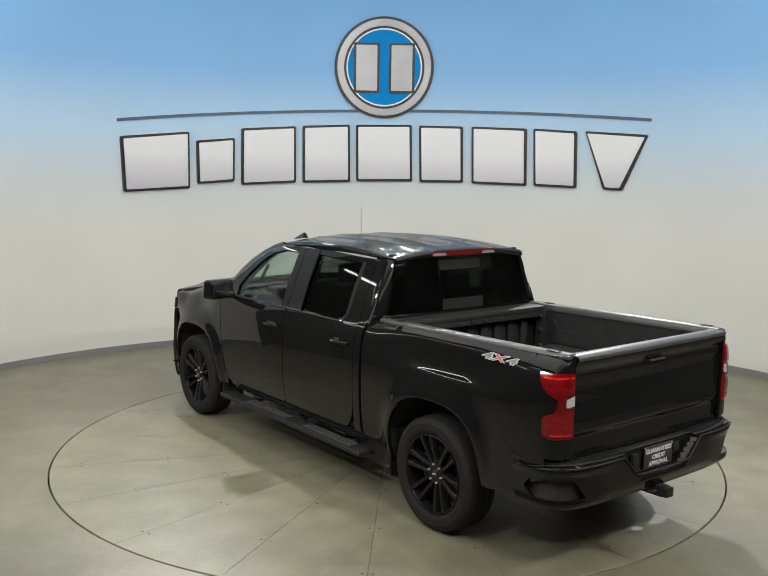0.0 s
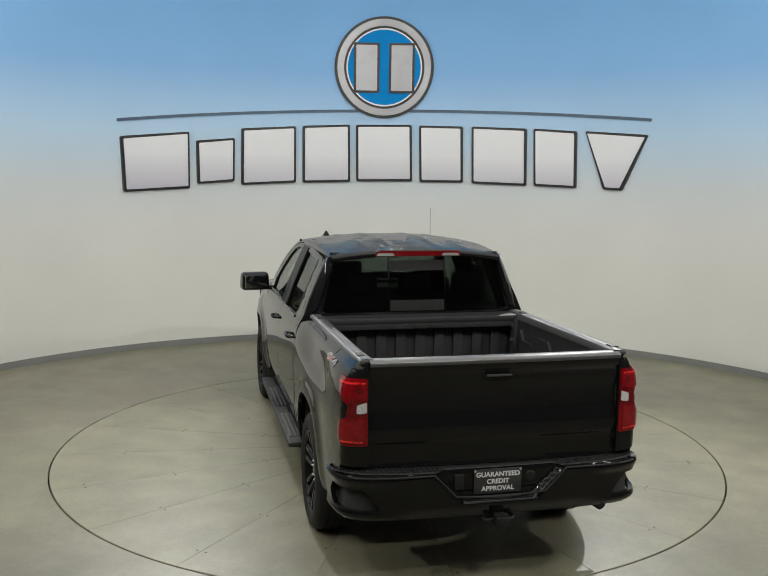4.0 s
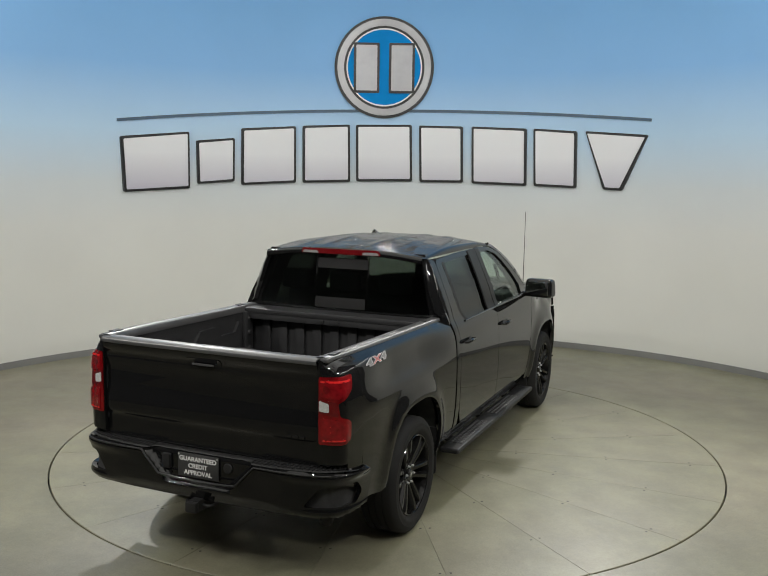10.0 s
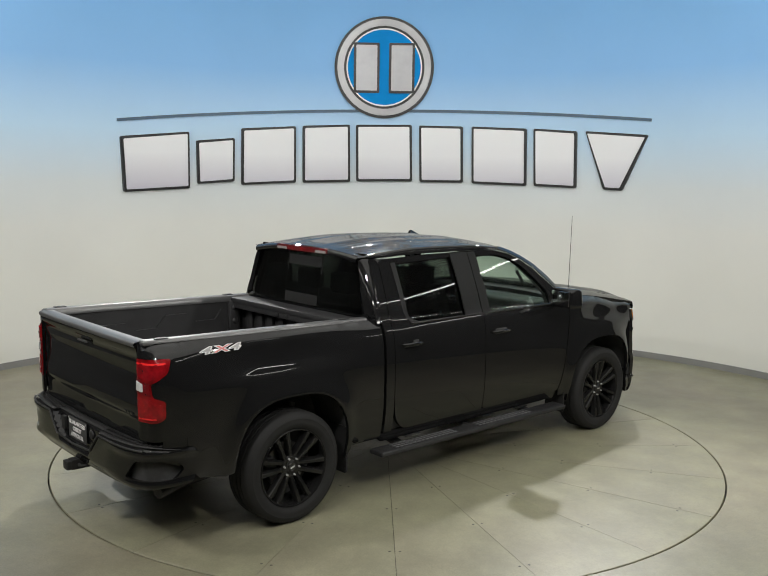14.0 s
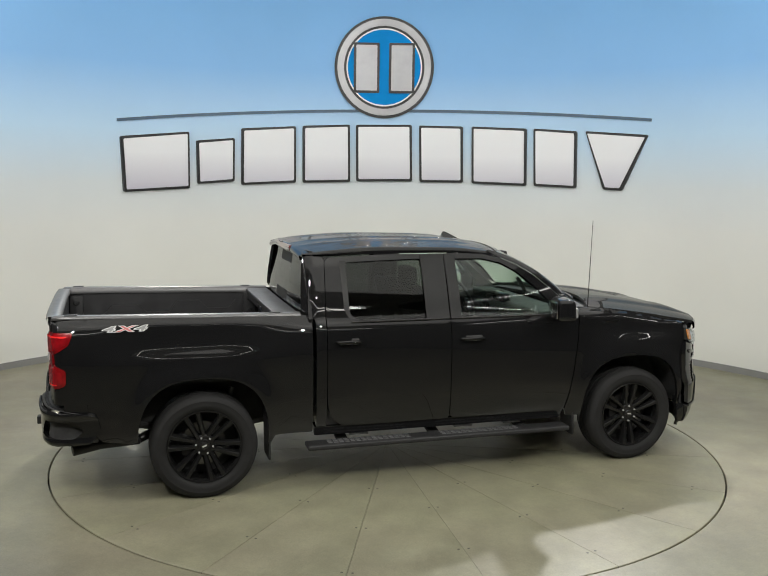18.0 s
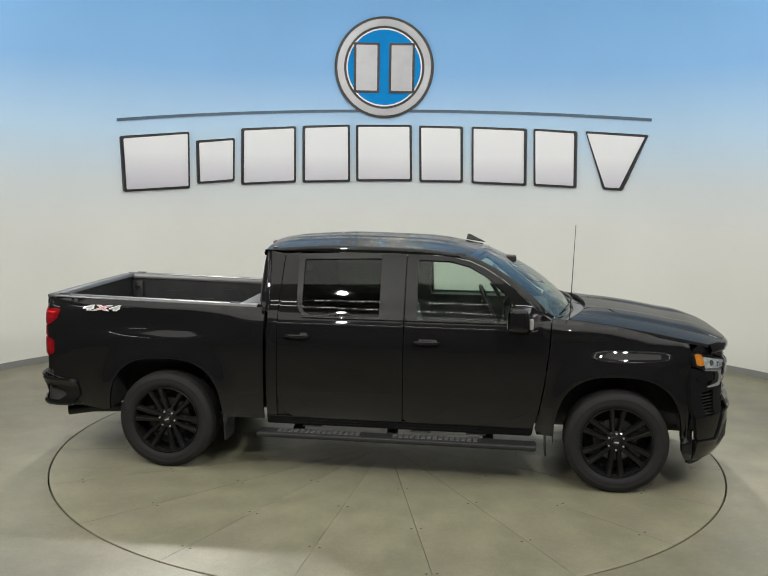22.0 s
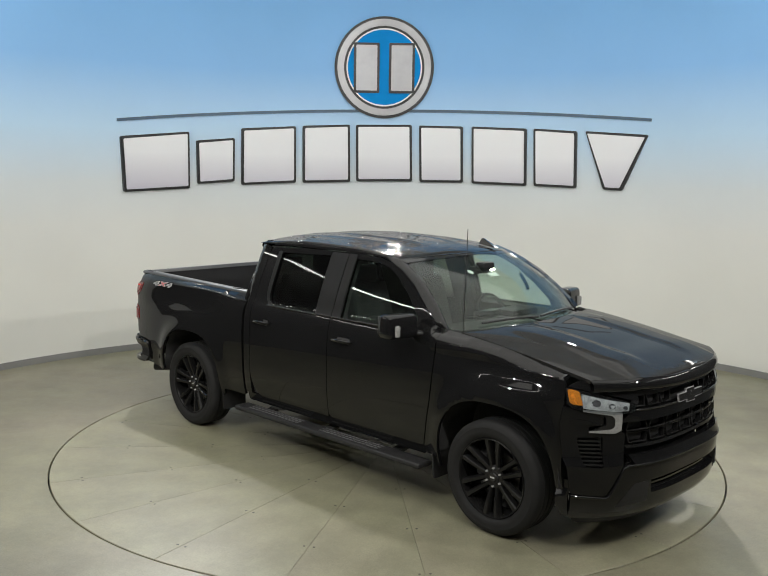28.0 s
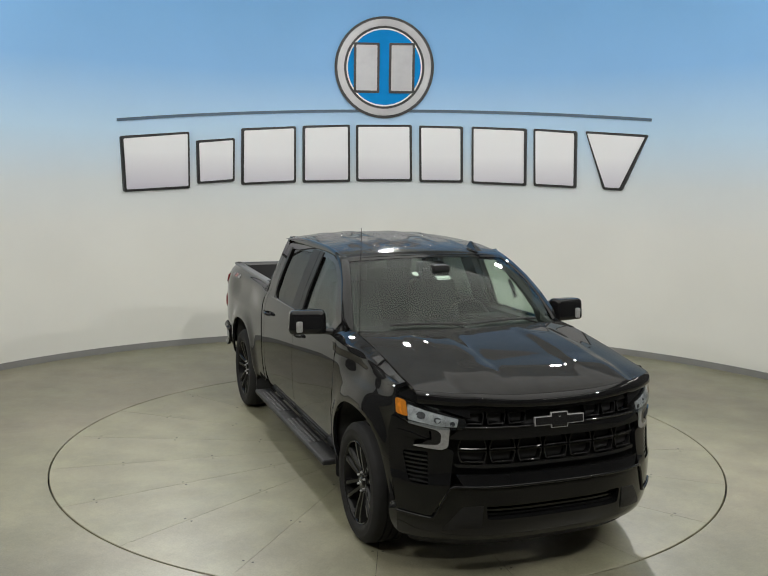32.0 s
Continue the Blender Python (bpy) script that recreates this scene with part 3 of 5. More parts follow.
for sx in (-1, 1):
    tube_light((sx * 5.7, -6.4, 4.9), (sx * 5.7, -2.6, 4.9))
    tube_light((sx * 5.7, -2.4, 3.8), (sx * 5.7, 1.35, 3.8))
    tube_light((sx * 5.26, 1.62, 3.6), (sx * 4.86, 2.36, 3.6))
tube_light((-4.4, -7.7, 5.25), (0.0, -7.7, 5.25))
tube_light((0.2, -7.7, 5.25), (4.6, -7.7, 5.25))


# ---------------------------------------------------------------- the pickup truck
# truck space: x forwards, y to its left, z up; the origin on the ground half way between the axles
AXLE, HUB_Z, TYRE_R = 1.872, 0.413, 0.413
truck = tagged(new("pickup_truck"), "glossy black four-door pickup truck with open cargo bed", "pickup truck")

SECTION = curve([(0.36, 0.915), (0.45, 0.945), (0.56, 0.972), (0.75, 0.990), (0.98, 0.993), (1.14, 0.988), (1.25, 0.975), (1.32, 0.952), (1.37, 0.925), (1.5, 0.880), (1.68, 0.807), (1.84, 0.735), (1.92, 0.690)])
BEDSECTION = curve([(0.36, 0.915), (0.45, 0.945), (0.56, 0.972), (0.75, 0.990), (1.0, 0.995), (1.18, 0.988), (1.28, 0.974), (1.35, 0.948), (1.40, 0.912), (1.43, 0.868)])


def rail_z(x):
    """Height of the bed's rail, which falls a little towards the cab."""
    return 1.408 + 0.034 * min(max((-1.07 - x) / 1.75, 0), 1)


ARCH_P = 2.7


def arch_d(x, z):
    """Distance outside the nearest wheel arch, as a share of its size."""
    return min((abs((x - c) / 0.50) ** ARCH_P + abs((z - 0.41) / 0.545) ** ARCH_P) ** (1 / ARCH_P) for c in (-AXLE, AXLE)) - 1


def fender_top(x):
    return 1.390 - 0.150 * max((x - 1.30) / 1.1, 0) ** 1.4


def side_y(x, z, bed=False):
    y = BEDSECTION(z + (1.442 - rail_z(x)) * smooth01(1.0, 1.38, z)) if bed else SECTION(z)
    if x > 1.9:
        y -= 0.058 * ((x - 1.9) / 0.52) ** 2
    if x < -2.45:
        y -= 0.045 * ((-2.45 - x) / 0.47) ** 2
    d = arch_d(x, z)
    if z < 1.2:
        y += 0.030 * math.exp(-(max(d, 0) / 0.17) ** 2)
    # hollow over the wheel arches, under the shoulder
    if bed:
        y -= 0.040 * smooth01(1.09, 1.22, z) * smooth01(1.41, 1.26, z) * smooth01(-2.78, -2.15, x) * smooth01(-1.04, -1.75, x)
    if not bed and x > 1.25:
        y = min(y, 0.99 + 0.03)
        t = min(max((z - (fender_top(x) - 0.10)) / 0.10, 0), 1)
        if z < 1.45:
            y = (side_y_low(x) - 0.115 * t ** 2.4) if z > 1.22 else y
        y -= 0.042 * smooth01(1.06, 1.18, z) * smooth01(1.37, 1.24, z) * smooth01(1.40, 1.85, x) * smooth01(2.44, 2.15, x)
    return y


def side_y_low(x):
    y = 0.977
    if x > 1.9:
        y -= 0.058 * ((x - 1.9) / 0.52) ** 2
    return y


def sidemap(s, inset=0.0, bed=False):
    return lambda x, z: (x, s * (side_y(x, z, bed) - inset), z)


def squircle(c, a, b, w):
    """A point of the squared-off wheel arch at the angle w."""
    p, q = math.cos(w), math.sin(w)
    return (c + a * math.copysign(abs(p) ** (2 / ARCH_P), p), 0.41 + b * math.copysign(abs(q) ** (2 / ARCH_P), q))


def arch(c, a0, a1, n=22, k=1.0):
    """Points of a wheel arch from angle a0 to a1 (degrees)."""
    return [squircle(c, 0.50 * k, 0.545 * k, radians(a)) for a in np.linspace(a0, a1, n)]


FRONT_WIN = fillet([(0.245, 1.345, 0.02), (0.235, 1.815, 0.03), (0.50, 1.812), (0.66, 1.775), (0.80, 1.70), (0.95, 1.575), (1.075, 1.445), (1.095, 1.345, 0.03)])
REAR_WIN = fillet([(-0.71, 1.80, 0.03), (-0.055, 1.82, 0.03), (-0.05, 1.345, 0.02), (-0.60, 1.348), (-0.705, 1.385, 0.06)])
DOOR_FRONT_EDGE = [(1.215, 0.50), (1.245, 0.62), (1.285, 0.85), (1.318, 1.15), (1.328, 1.375)]


def grow(poly, d):
    c = np.mean(poly, 0)
    return [tuple(np.array(p) + (np.array(p) - c) / np.linalg.norm(np.array(p) - c) * d) for p in poly]


def handle(parent, s, x, z):
    y = side_y(x, z)
    panel("handle_cup", fillet([(x - 0.11, z - 0.035, 0.03), (x + 0.11, z - 0.035, 0.03), (x + 0.11, z + 0.035, 0.03), (x - 0.11, z + 0.035, 0.03)]), sidemap(s, -0.001), DARK, parent, th=0.004, res=0.04, out=(0, s, 0))
    tube("handle", [(x - 0.10, s * (y + 0.006), z), (x - 0.085, s * (y + 0.030), z + 0.002), (x, s * (y + 0.036), z + 0.004), (x + 0.085, s * (y + 0.030), z + 0.002), (x + 0.10, s * (y + 0.006), z)], [0.012, 0.016, 0.017, 0.016, 0.012], PAINT, parent, 10, "gloss black pull handle", flat=0.85)


def doors(s):
    out = (0, s, 0)
    g = 0.0035
    top = [(1.245, 1.425), (1.10, 1.545), (0.95, 1.668), (0.80, 1.758), (0.66, 1.815), (0.50, 1.848), (0.30, 1.858)]
    outline = [(0.148 + g, 0.52), (0.18, 0.495), (1.18, 0.495)] + [(x - g, z) for x, z in DOOR_FRONT_EDGE] + top + [(0.148 + g, 1.858)]
    d = panel("front_door", outline, sidemap(s), PAINT, truck, [FRONT_WIN], th=0.035, res=0.055, out=out)
    panel("window_glass", grow(FRONT_WIN, 0.014), sidemap(s, 0.018), CLEAR, d, th=0.004, res=0.02, out=out, label="lightly tinted door glass")
    panel("pillar_trim", fillet([(0.155, 1.335, 0.01), (0.150, 1.852, 0.01), (0.243, 1.852, 0.01), (0.25, 1.335, 0.01)]), sidemap(s, -0.007), PILLAR, d, th=0.012, res=0.06, out=out, label="satin dark grey pillar strip")
    handle(d, s, 0.335, 1.17)
    outline = fillet([(-0.905 + g, 0.62, 0.12), (-0.80, 0.495, 0.06), (0.148 - g, 0.495, 0.02), (0.148 - g, 1.858), (-0.40, 1.856), (-0.88, 1.838, 0.06), (-0.905 + g, 1.40)])
    d = panel("rear_door", outline, sidemap(s), PAINT, truck, [REAR_WIN], th=0.035, res=0.055, out=out)
    panel("window_glass", grow(REAR_WIN, 0.014), sidemap(s, 0.018), TINT, d, th=0.004, res=0.02, out=out, label="dark privacy glass")
    panel("pillar_trim", fillet([(-0.058, 1.335, 0.01), (-0.062, 1.852, 0.01), (0.142, 1.852, 0.01), (0.142, 1.335, 0.01)]), sidemap(s, -0.007), PILLAR, d, th=0.012, res=0.06, out=out, label="satin dark grey pillar strip")
    panel("quarter_trim", fillet([(-0.762, 1.812, 0.02), (-0.712, 1.812, 0.005), (-0.709, 1.385, 0.05), (-0.61, 1.345), (-0.61, 1.332), (-0.70, 1.342, 0.05), (-0.752, 1.42, 0.05)]), sidemap(s, -0.004), PILLAR, d, th=0.010, res=0.04, out=out)
    handle(d, s, -0.73, 1.185)
    # beltline mouldings
    for x0, x1, p in ((-0.70, 0.14, d), (0.155, 1.10, d)):
        pts = [(x, s * (side_y(x, 1.338) + 0.003), 1.338) for x in np.linspace(x0, x1, 12)]
        tube("belt_moulding", pts, 0.009, GLOSSBLACK, p, 8)


def cab_shell(s):
    """The cab's inner side frame behind the doors: sill, pillars and the rear corner of the cab."""
    out = (0, s, 0)
    outline = fillet([(-0.98, 0.46), (1.20, 0.46), (1.30, 1.0), (1.32, 1.37), (1.10, 1.535), (0.95, 1.655), (0.80, 1.745), (0.66, 1.803), (0.50, 1.836), (-0.95, 1.84)])
    panel("side_frame", outline, sidemap(s, 0.045), DARK, truck, [grow(FRONT_WIN, 0.028), grow(REAR_WIN, 0.028)], th=0.05, res=0.06, out=out)

    def corner(x, z):
        y = side_y(x, z)
        if x < -0.985:
            y -= 0.075 * ((-0.985 - x) / 0.105) ** 2
        return (x, s * y, z)
    panel("cab_corner", fillet([(-0.992, 0.50), (-0.905 - 0.0035, 0.50), (-0.905 - 0.0035, 1.40), (-0.885, 1.842, 0.04), (-1.055, 1.86), (-1.085, 1.60), (-1.09, 1.45), (-1.06, 1.41), (-0.992, 1.36)]), corner, PAINT, truck, th=0.03, res=0.05, out=out)
    panel("sill", fillet([(-1.0, 0.415, 0.02), (1.20, 0.415, 0.02), (1.215, 0.49), (-1.0, 0.49)]), sidemap(s, 0.02), PAINT, truck, th=0.08, res=0.1, out=out)
    # roof side rail above the doors
    rail = []
    for k, f in enumerate((0.0, 0.25, 0.55, 0.8, 1.0)):
        row = []
        for x in np.linspace(-1.07, 0.55, 26):
            z0 = 1.862 - 0.012 * smooth01(0.3, 0.55, x)
            z1 = roof_z(x, 0.70)
            y0, y1 = side_y(x, z0), 0.70
            zz = z0 + (z1 - z0) * math.sin(f * math.pi / 2)
            yy = y0 + (y1 - y0) * (1 - math.cos(f * math.pi / 2))
            row.append((x, s * yy, zz))
        rail.append(row)
    loft("roof_rail", rail, PAINT, truck, flip=s > 0)
    # windscreen pillar
    low = [(x, s * side_y(x, z), z) for x, z in [(1.335, 1.385), (1.245, 1.430), (1.10, 1.549), (0.95, 1.672), (0.80, 1.762), (0.66, 1.820), (0.55, 1.848), (0.55, 1.850)]]
    top = [(*screen(s * v, u),) for u, v in [(0.0, 0.845), (0.12, 0.83), (0.36, 0.795), (0.60, 0.752), (0.80, 0.712), (0.94, 0.682), (1.02, 0.665)]] + [(0.55, s * 0.70, roof_z(0.55, 0.70))]
    mid = [tuple(np.array(a) * 0.5 + np.array(b) * 0.5 + np.array([0.008, s * 0.020, 0.020])) for a, b in zip(low, top)]
    loft("windscreen_pillar", [low, mid, top], PAINT, truck, flip=s > 0)


ROOF = curve([(-1.13, 1.907), (-0.95, 1.932), (-0.4, 1.965), (0.2, 1.955), (0.60, 1.915), (0.90, 1.845)])


def roof_z(x, y):
    a = abs(y) / 0.70
    z = ROOF(x) - 0.050 * a ** 2.3
    for c in (0.20, 0.42):
        z += 0.007 * math.exp(-((abs(y) - c) / 0.035) ** 2) * smooth01(-1.05, -0.9, x) * smooth01(0.6, 0.35, x)
    return z


def screen(y, u):
    """Windscreen surface: u from the cowl (0) to the roof header (1), y across."""
    x = 1.56 + (0.80 - 1.56) * u + 0.05 * math.sin(math.pi * u)
    z = 1.375 + (1.868 - 1.375) * u + 0.035 * math.sin(math.pi * u)
    return (x - (0.19 - 0.06 * u) * (abs(y) / 0.80) ** 2.2, y, z - 0.035 * u * (abs(y) / 0.7) ** 2)


def rear_x(y, z):
    return -1.100 + 0.065 * smooth01(1.40, 1.90, z) + 0.026 * (abs(y) / 0.8) ** 2.5


def cab():
    front = lambda y: 0.815 - 0.115 * (abs(y) / 0.70) ** 2
    xs = [(f, y) for f in np.linspace(0, 1, 30) for y in np.linspace(-0.70, 0.70, 57)]
    vs = []
    for f, y in xs:
        x = -1.065 + 0.012 * (abs(y) / 0.7) ** 3 + (front(y) + 1.065) * f
        # the front corners draw in and down to the pillars
        k = smooth01(0.53, 0.72, x) * (abs(y) / 0.70) ** 2
        vs.append((x, y * (1 - 0.045 * k), roof_z(x, y) - 0.006 * k))
    fs = [(i * 57 + j, (i + 1) * 57 + j, (i + 1) * 57 + j + 1, i * 57 + j + 1) for i in range(29) for j in range(56)]
    mesh("roof", vs + [(x, y, z - 0.014) for x, y, z in vs], fs + [tuple(k + len(vs) for k in f[::-1]) for f in fs], WETPAINT, truck, "wet black roof with water drops, greyed for grazing reflections")
    # rear edge spoiler of the roof, and the stop lamp under it
    rows = []
    for dx, dz in ((0.05, 0.004), (0.0, 0.0), (-0.022, -0.012), (-0.028, -0.03), (-0.02, -0.05), (0.02, -0.05)):
        rows.append([(-1.065 + dx + 0.012 * (abs(y) / 0.7) ** 3, y, roof_z(-1.065, y) + dz) for y in np.linspace(-0.70, 0.70, 30)])
    loft("roof_rear_edge", rows, PAINT, truck)
    lamp = panel("stop_lamp", fillet([(-0.36, 1.876, 0.01), (0.36, 1.876, 0.01), (0.34, 1.918, 0.01), (-0.34, 1.918, 0.01)]), lambda y, z: (-1.100 + 0.01 * (y / .7) ** 2, y, z - 0.01), DEEPRED, truck, th=0.03, res=0.06, out=(-1, 0, 0), label="dark red high stop lamp")
    for c in (-0.27, 0.27):
        panel("cargo_lens", fillet([(c - 0.075, 1.879, 0.006), (c + 0.075, 1.879, 0.006), (c + 0.06, 1.900, 0.006), (c - 0.06, 1.900, 0.006)]), lambda y, z: (-1.104 + 0.01 * (y / .7) ** 2, y, z - 0.01), WHITELENS, lamp, th=0.006, res=0.03, out=(-1, 0, 0), label="clear cargo light")
    w = panel("rear_window", fillet([(-0.775, 1.415, 0.04), (0.775, 1.415, 0.04), (0.655, 1.872, 0.06), (-0.655, 1.872, 0.06)]), lambda y, z: (rear_x(y, z), y, z), TINT, truck, th=0.005, res=0.045, out=(-1, 0, 0), label="dark tinted rear window")
    for y in (-0.235, 0.235):
        panel("slider_edge", [(y - 0.006, 1.43), (y + 0.006, 1.43), (y + 0.006, 1.855), (y - 0.006, 1.855)], lambda a, z: (rear_x(a, z) - 0.003, a, z), GLOSSBLACK, w, th=0.003, res=0.1, out=(-1, 0, 0))
    for z0, z1 in ((1.425, 1.51), (1.745, 1.825)):
        panel("slider_band", [(-0.225, z0), (0.225, z0), (0.225, z1), (-0.225, z1)], lambda a, z: (rear_x(a, z) - 0.005, a, z), GREYSTRIP, w, th=0.003, res=0.1, out=(-1, 0, 0), label="grey band on the sliding pane")
    hole = [(-0.77, 1.42), (0.77, 1.42), (0.65, 1.868), (-0.65, 1.868)]
    panel("rear_frame", [(-0.915, 0.55), (0.915, 0.55), (0.93, 1.37), (0.70, 1.89), (-0.70, 1.89), (-0.93, 1.37)], lambda y, z: (rear_x(y, z) + 0.015, y, z), PAINT, truck, [hole], th=0.03, res=0.09, out=(-1, 0, 0))
    ws = panel("windscreen", fillet([(-0.835, 0.0, 0.03), (0.835, 0.0, 0.03), (0.795, 0.36), (0.75, 0.60), (0.672, 1.0, 0.03), (-0.672, 1.0, 0.03), (-0.75, 0.60), (-0.795, 0.36)]), lambda y, u: screen(y, u), CLEAR, truck, th=0.006, res=0.07, out=(1, 0, 1), label="lightly tinted windscreen")
    rows = [[tuple(np.array(screen(y, u)) + np.array([0.0, 0, o])) for y in np.linspace(-0.68, 0.68, 25)] for u, o in ((0.95, 0.002), (1.0, 0.003), (1.03, 0.004), (1.06, 0.0))]
    loft("screen_header", rows, PAINT, truck, flip=True)
    panel("sticker", [(-0.075, 0.62), (0.045, 0.62), (0.045, 0.675), (-0.075, 0.675)], lambda y, u: tuple(np.array(screen(y, u)) - np.array([0.012, 0, 0.012])), WHITE, ws, th=0.001, res=0.03, out=(1, 0, 1), label="white paper sticker")
    for k in range(5):
        y = 0.03 - k * 0.023
        panel("sticker_print", [(y - 0.016, 0.63), (y, 0.63), (y, 0.652), (y - 0.016, 0.652)], lambda y, u: tuple(np.array(screen(y, u)) - np.array([0.010, 0, 0.010])), SIGNBLACK, ws, th=0.001, res=0.03, out=(1, 0, 1))
    panel("sensor_badge", [(-0.223 + 0.025 * math.cos(a), 0.72 + 0.032 * math.sin(a)) for a in np.linspace(0, 6.1, 14)], lambda y, u: tuple(np.array(screen(y, u)) - np.array([0.012, 0, 0.012])), WHITE, ws, th=0.001, res=0.03, out=(1, 0, 1))
    # cowl and wipers
    panel("cowl", [(-0.87, 0), (-0.87, 1), (0.87, 1), (0.87, 0)], lambda y, f: (1.72 - 0.17 * (abs(y) / 0.8) ** 2.2 - 0.2 * (1 - f), y, 1.352 + 0.006 * f), PLASTIC, truck, th=0.03, res=0.1, out=(0, 0, 1))
    for y0, y1 in ((0.62, 0.02), (-0.02, -0.60)):
        pts = [tuple(np.array(screen(y0 + (y1 - y0) * f, 0.035 + 0.02 * math.sin(3 * f))) + np.array([0.02, 0, 0.022])) for f in np.linspace(0, 1, 10)]
        wiper = tube("wiper", pts, 0.009, PLASTIC, truck, 6)
        tube("wiper_arm", [(pts[0][0] + 0.05, pts[0][1], pts[0][2] - 0.03), pts[2], pts[5]], 0.007, GLOSSBLACK, wiper, 6)
    fin = bmesh.new()
    vs = [fin.verts.new(p) for p in [(0.77, 0.468 - 0.03, 1.878), (0.77, 0.468 + 0.03, 1.878), (0.58, 0.468 + 0.035, 1.905), (0.58, 0.468 - 0.035, 1.905), (0.615, 0.468 - 0.006, 1.955), (0.615, 0.468 + 0.006, 1.955), (0.59, 0.468 + 0.006, 1.955), (0.59, 0.468 - 0.006, 1.955)]]
    for f in ((0, 1, 5, 4), (1, 2, 6, 5), (2, 3, 7, 6), (3, 0, 4, 7), (4, 5, 6, 7), (3, 2, 1, 0)):
        fin.faces.new([vs[i] for i in f])
    bmesh.ops.bevel(fin, geom=list(fin.edges), offset=0.005, segments=2, affect="EDGES")
    part("roof_fin", fin, GLOSSBLACK, truck, "small black shark-fin aerial", smooth=True)
    tube("aerial", [(1.473, -0.842, 1.355), (1.475, -0.842, 1.40), (1.494, -0.84, 2.135)], [0.006, 0.004, 0.0022], GLOSSBLACK, truck, 6, "thin black whip aerial")
    lathed("aerial_base", [(0, 0.03), (0.014, 0.028), (0.02, 0.0)], PLASTIC, truck, 12, "z", (1.473, -0.842, 1.345))


def hood_z(x, y):
    zc = HOODLINE(x)
    a = abs(y) / 0.86
    z = zc - (HOODLINE(x) - (fender_top(x) + 0.004)) * a ** 3
    z += 0.014 * smooth01(0.24, 0.34, abs(y)) * smooth01(0.62, 0.50, abs(y)) * smooth01(1.5, 2.0, x) * smooth01(2.72, 2.45, x)
    z += 0.010 * smooth01(2.3, 2.55, x) * smooth01(0.62, 0.56, abs(y))
    return z


HOODLINE = curve([(1.35, 1.425), (1.6, 1.415), (2.05, 1.370), (2.4, 1.310), (2.62, 1.255), (2.74, 1.212), (2.82, 1.16)])


def nose_x(y, z=1.0):
    return 2.80 - 0.43 * abs(y) ** 3.2 + NOSE(z)


NOSE = curve([(0.26, -0.045), (0.32, 0.005), (0.42, 0.034), (0.54, 0.042), (0.64, 0.044), (0.68, 0.030), (0.74, 0.02), (0.85, 0.010), (1.03, 0.0), (1.12, -0.02), (1.20, -0.05)])


def nosemap(off=0.0):
    return lambda y, z: (nose_x(y, z) + off, y, z)


def front_end():
    out = (1, 0, 0)
    edge_f = [(2.775 - 0.43 * abs(y) ** 3.2 * 0.92, y) for y in np.linspace(0.855, -0.855, 36)]
    edge_b = [(1.66 - 0.17 * (abs(y) / 0.8) ** 2.2, y) for y in np.linspace(-0.855, 0.855, 24)]
    hood = panel("hood", edge_b + edge_f, lambda x, y: (x, y, hood_z(x, y)), HOODPAINT, truck, th=0.025, res=0.045, out=(0, 0, 1))
    # hood lip that turns down over the grille
    rows = []
    for dx, dz in ((0.0, 0.0), (0.025, -0.012), (0.042, -0.032), (0.046, -0.062), (0.035, -0.075), (0.0, -0.075)):
        rows.append([(x + dx * (1 - 0.5 * abs(y)), y, hood_z(x, y) - 0.004 + dz) for x, y in edge_f])
    loft("hood_lip", rows, PAINT, truck, flip=True)
    for s in (-1, 1):
        o = (0, s, 0)
        g = 0.004
        tops = [(x, fender_top(x)) for x in np.linspace(1.36, 2.38, 14)]
        outline = tops + [(2.405, 1.17), (2.41, 0.98), (2.41, 0.458), (2.378, 0.455)] + [p for p in arch(AXLE, 3, 182, 26) if p[0] > 1.3] + [(1.36, 0.44), (1.24, 0.44)]
        outline += [(1.222, 0.50), (1.252, 0.62), (1.292, 0.85), (1.325, 1.15), (1.335, 1.36)]
        fe = panel("front_fender", outline, sidemap(s), PAINT, truck, th=0.025, res=0.036, out=o)
        panel("side_bumper", fillet([(2.372, 0.53), (2.450, 0.53), (2.450, 0.285), (2.405, 0.285), (2.378, 0.36)]), lambda x, z: (x, s * (0.930 + 0.25 * (2.45 - x) - 0.4 * max(0.34 - z, 0) - 0.035 * smooth01(0.440, 0.462, z)), z), PAINT, truck, th=0.03, res=0.05, out=o)
        wheel_liner(AXLE, s)
        # small bars in place of the fender badge
        for k in range(9):
            x = 1.50 + 0.030 * k * 1.05
            panel("badge_bar", [(x, 1.300), (x + 0.022, 1.300), (x + 0.022, 1.328), (x, 1.328)], sidemap(s, -0.001), PAINT, fe, th=0.002, res=0.05, out=o)
        headlight(s)
    grille()


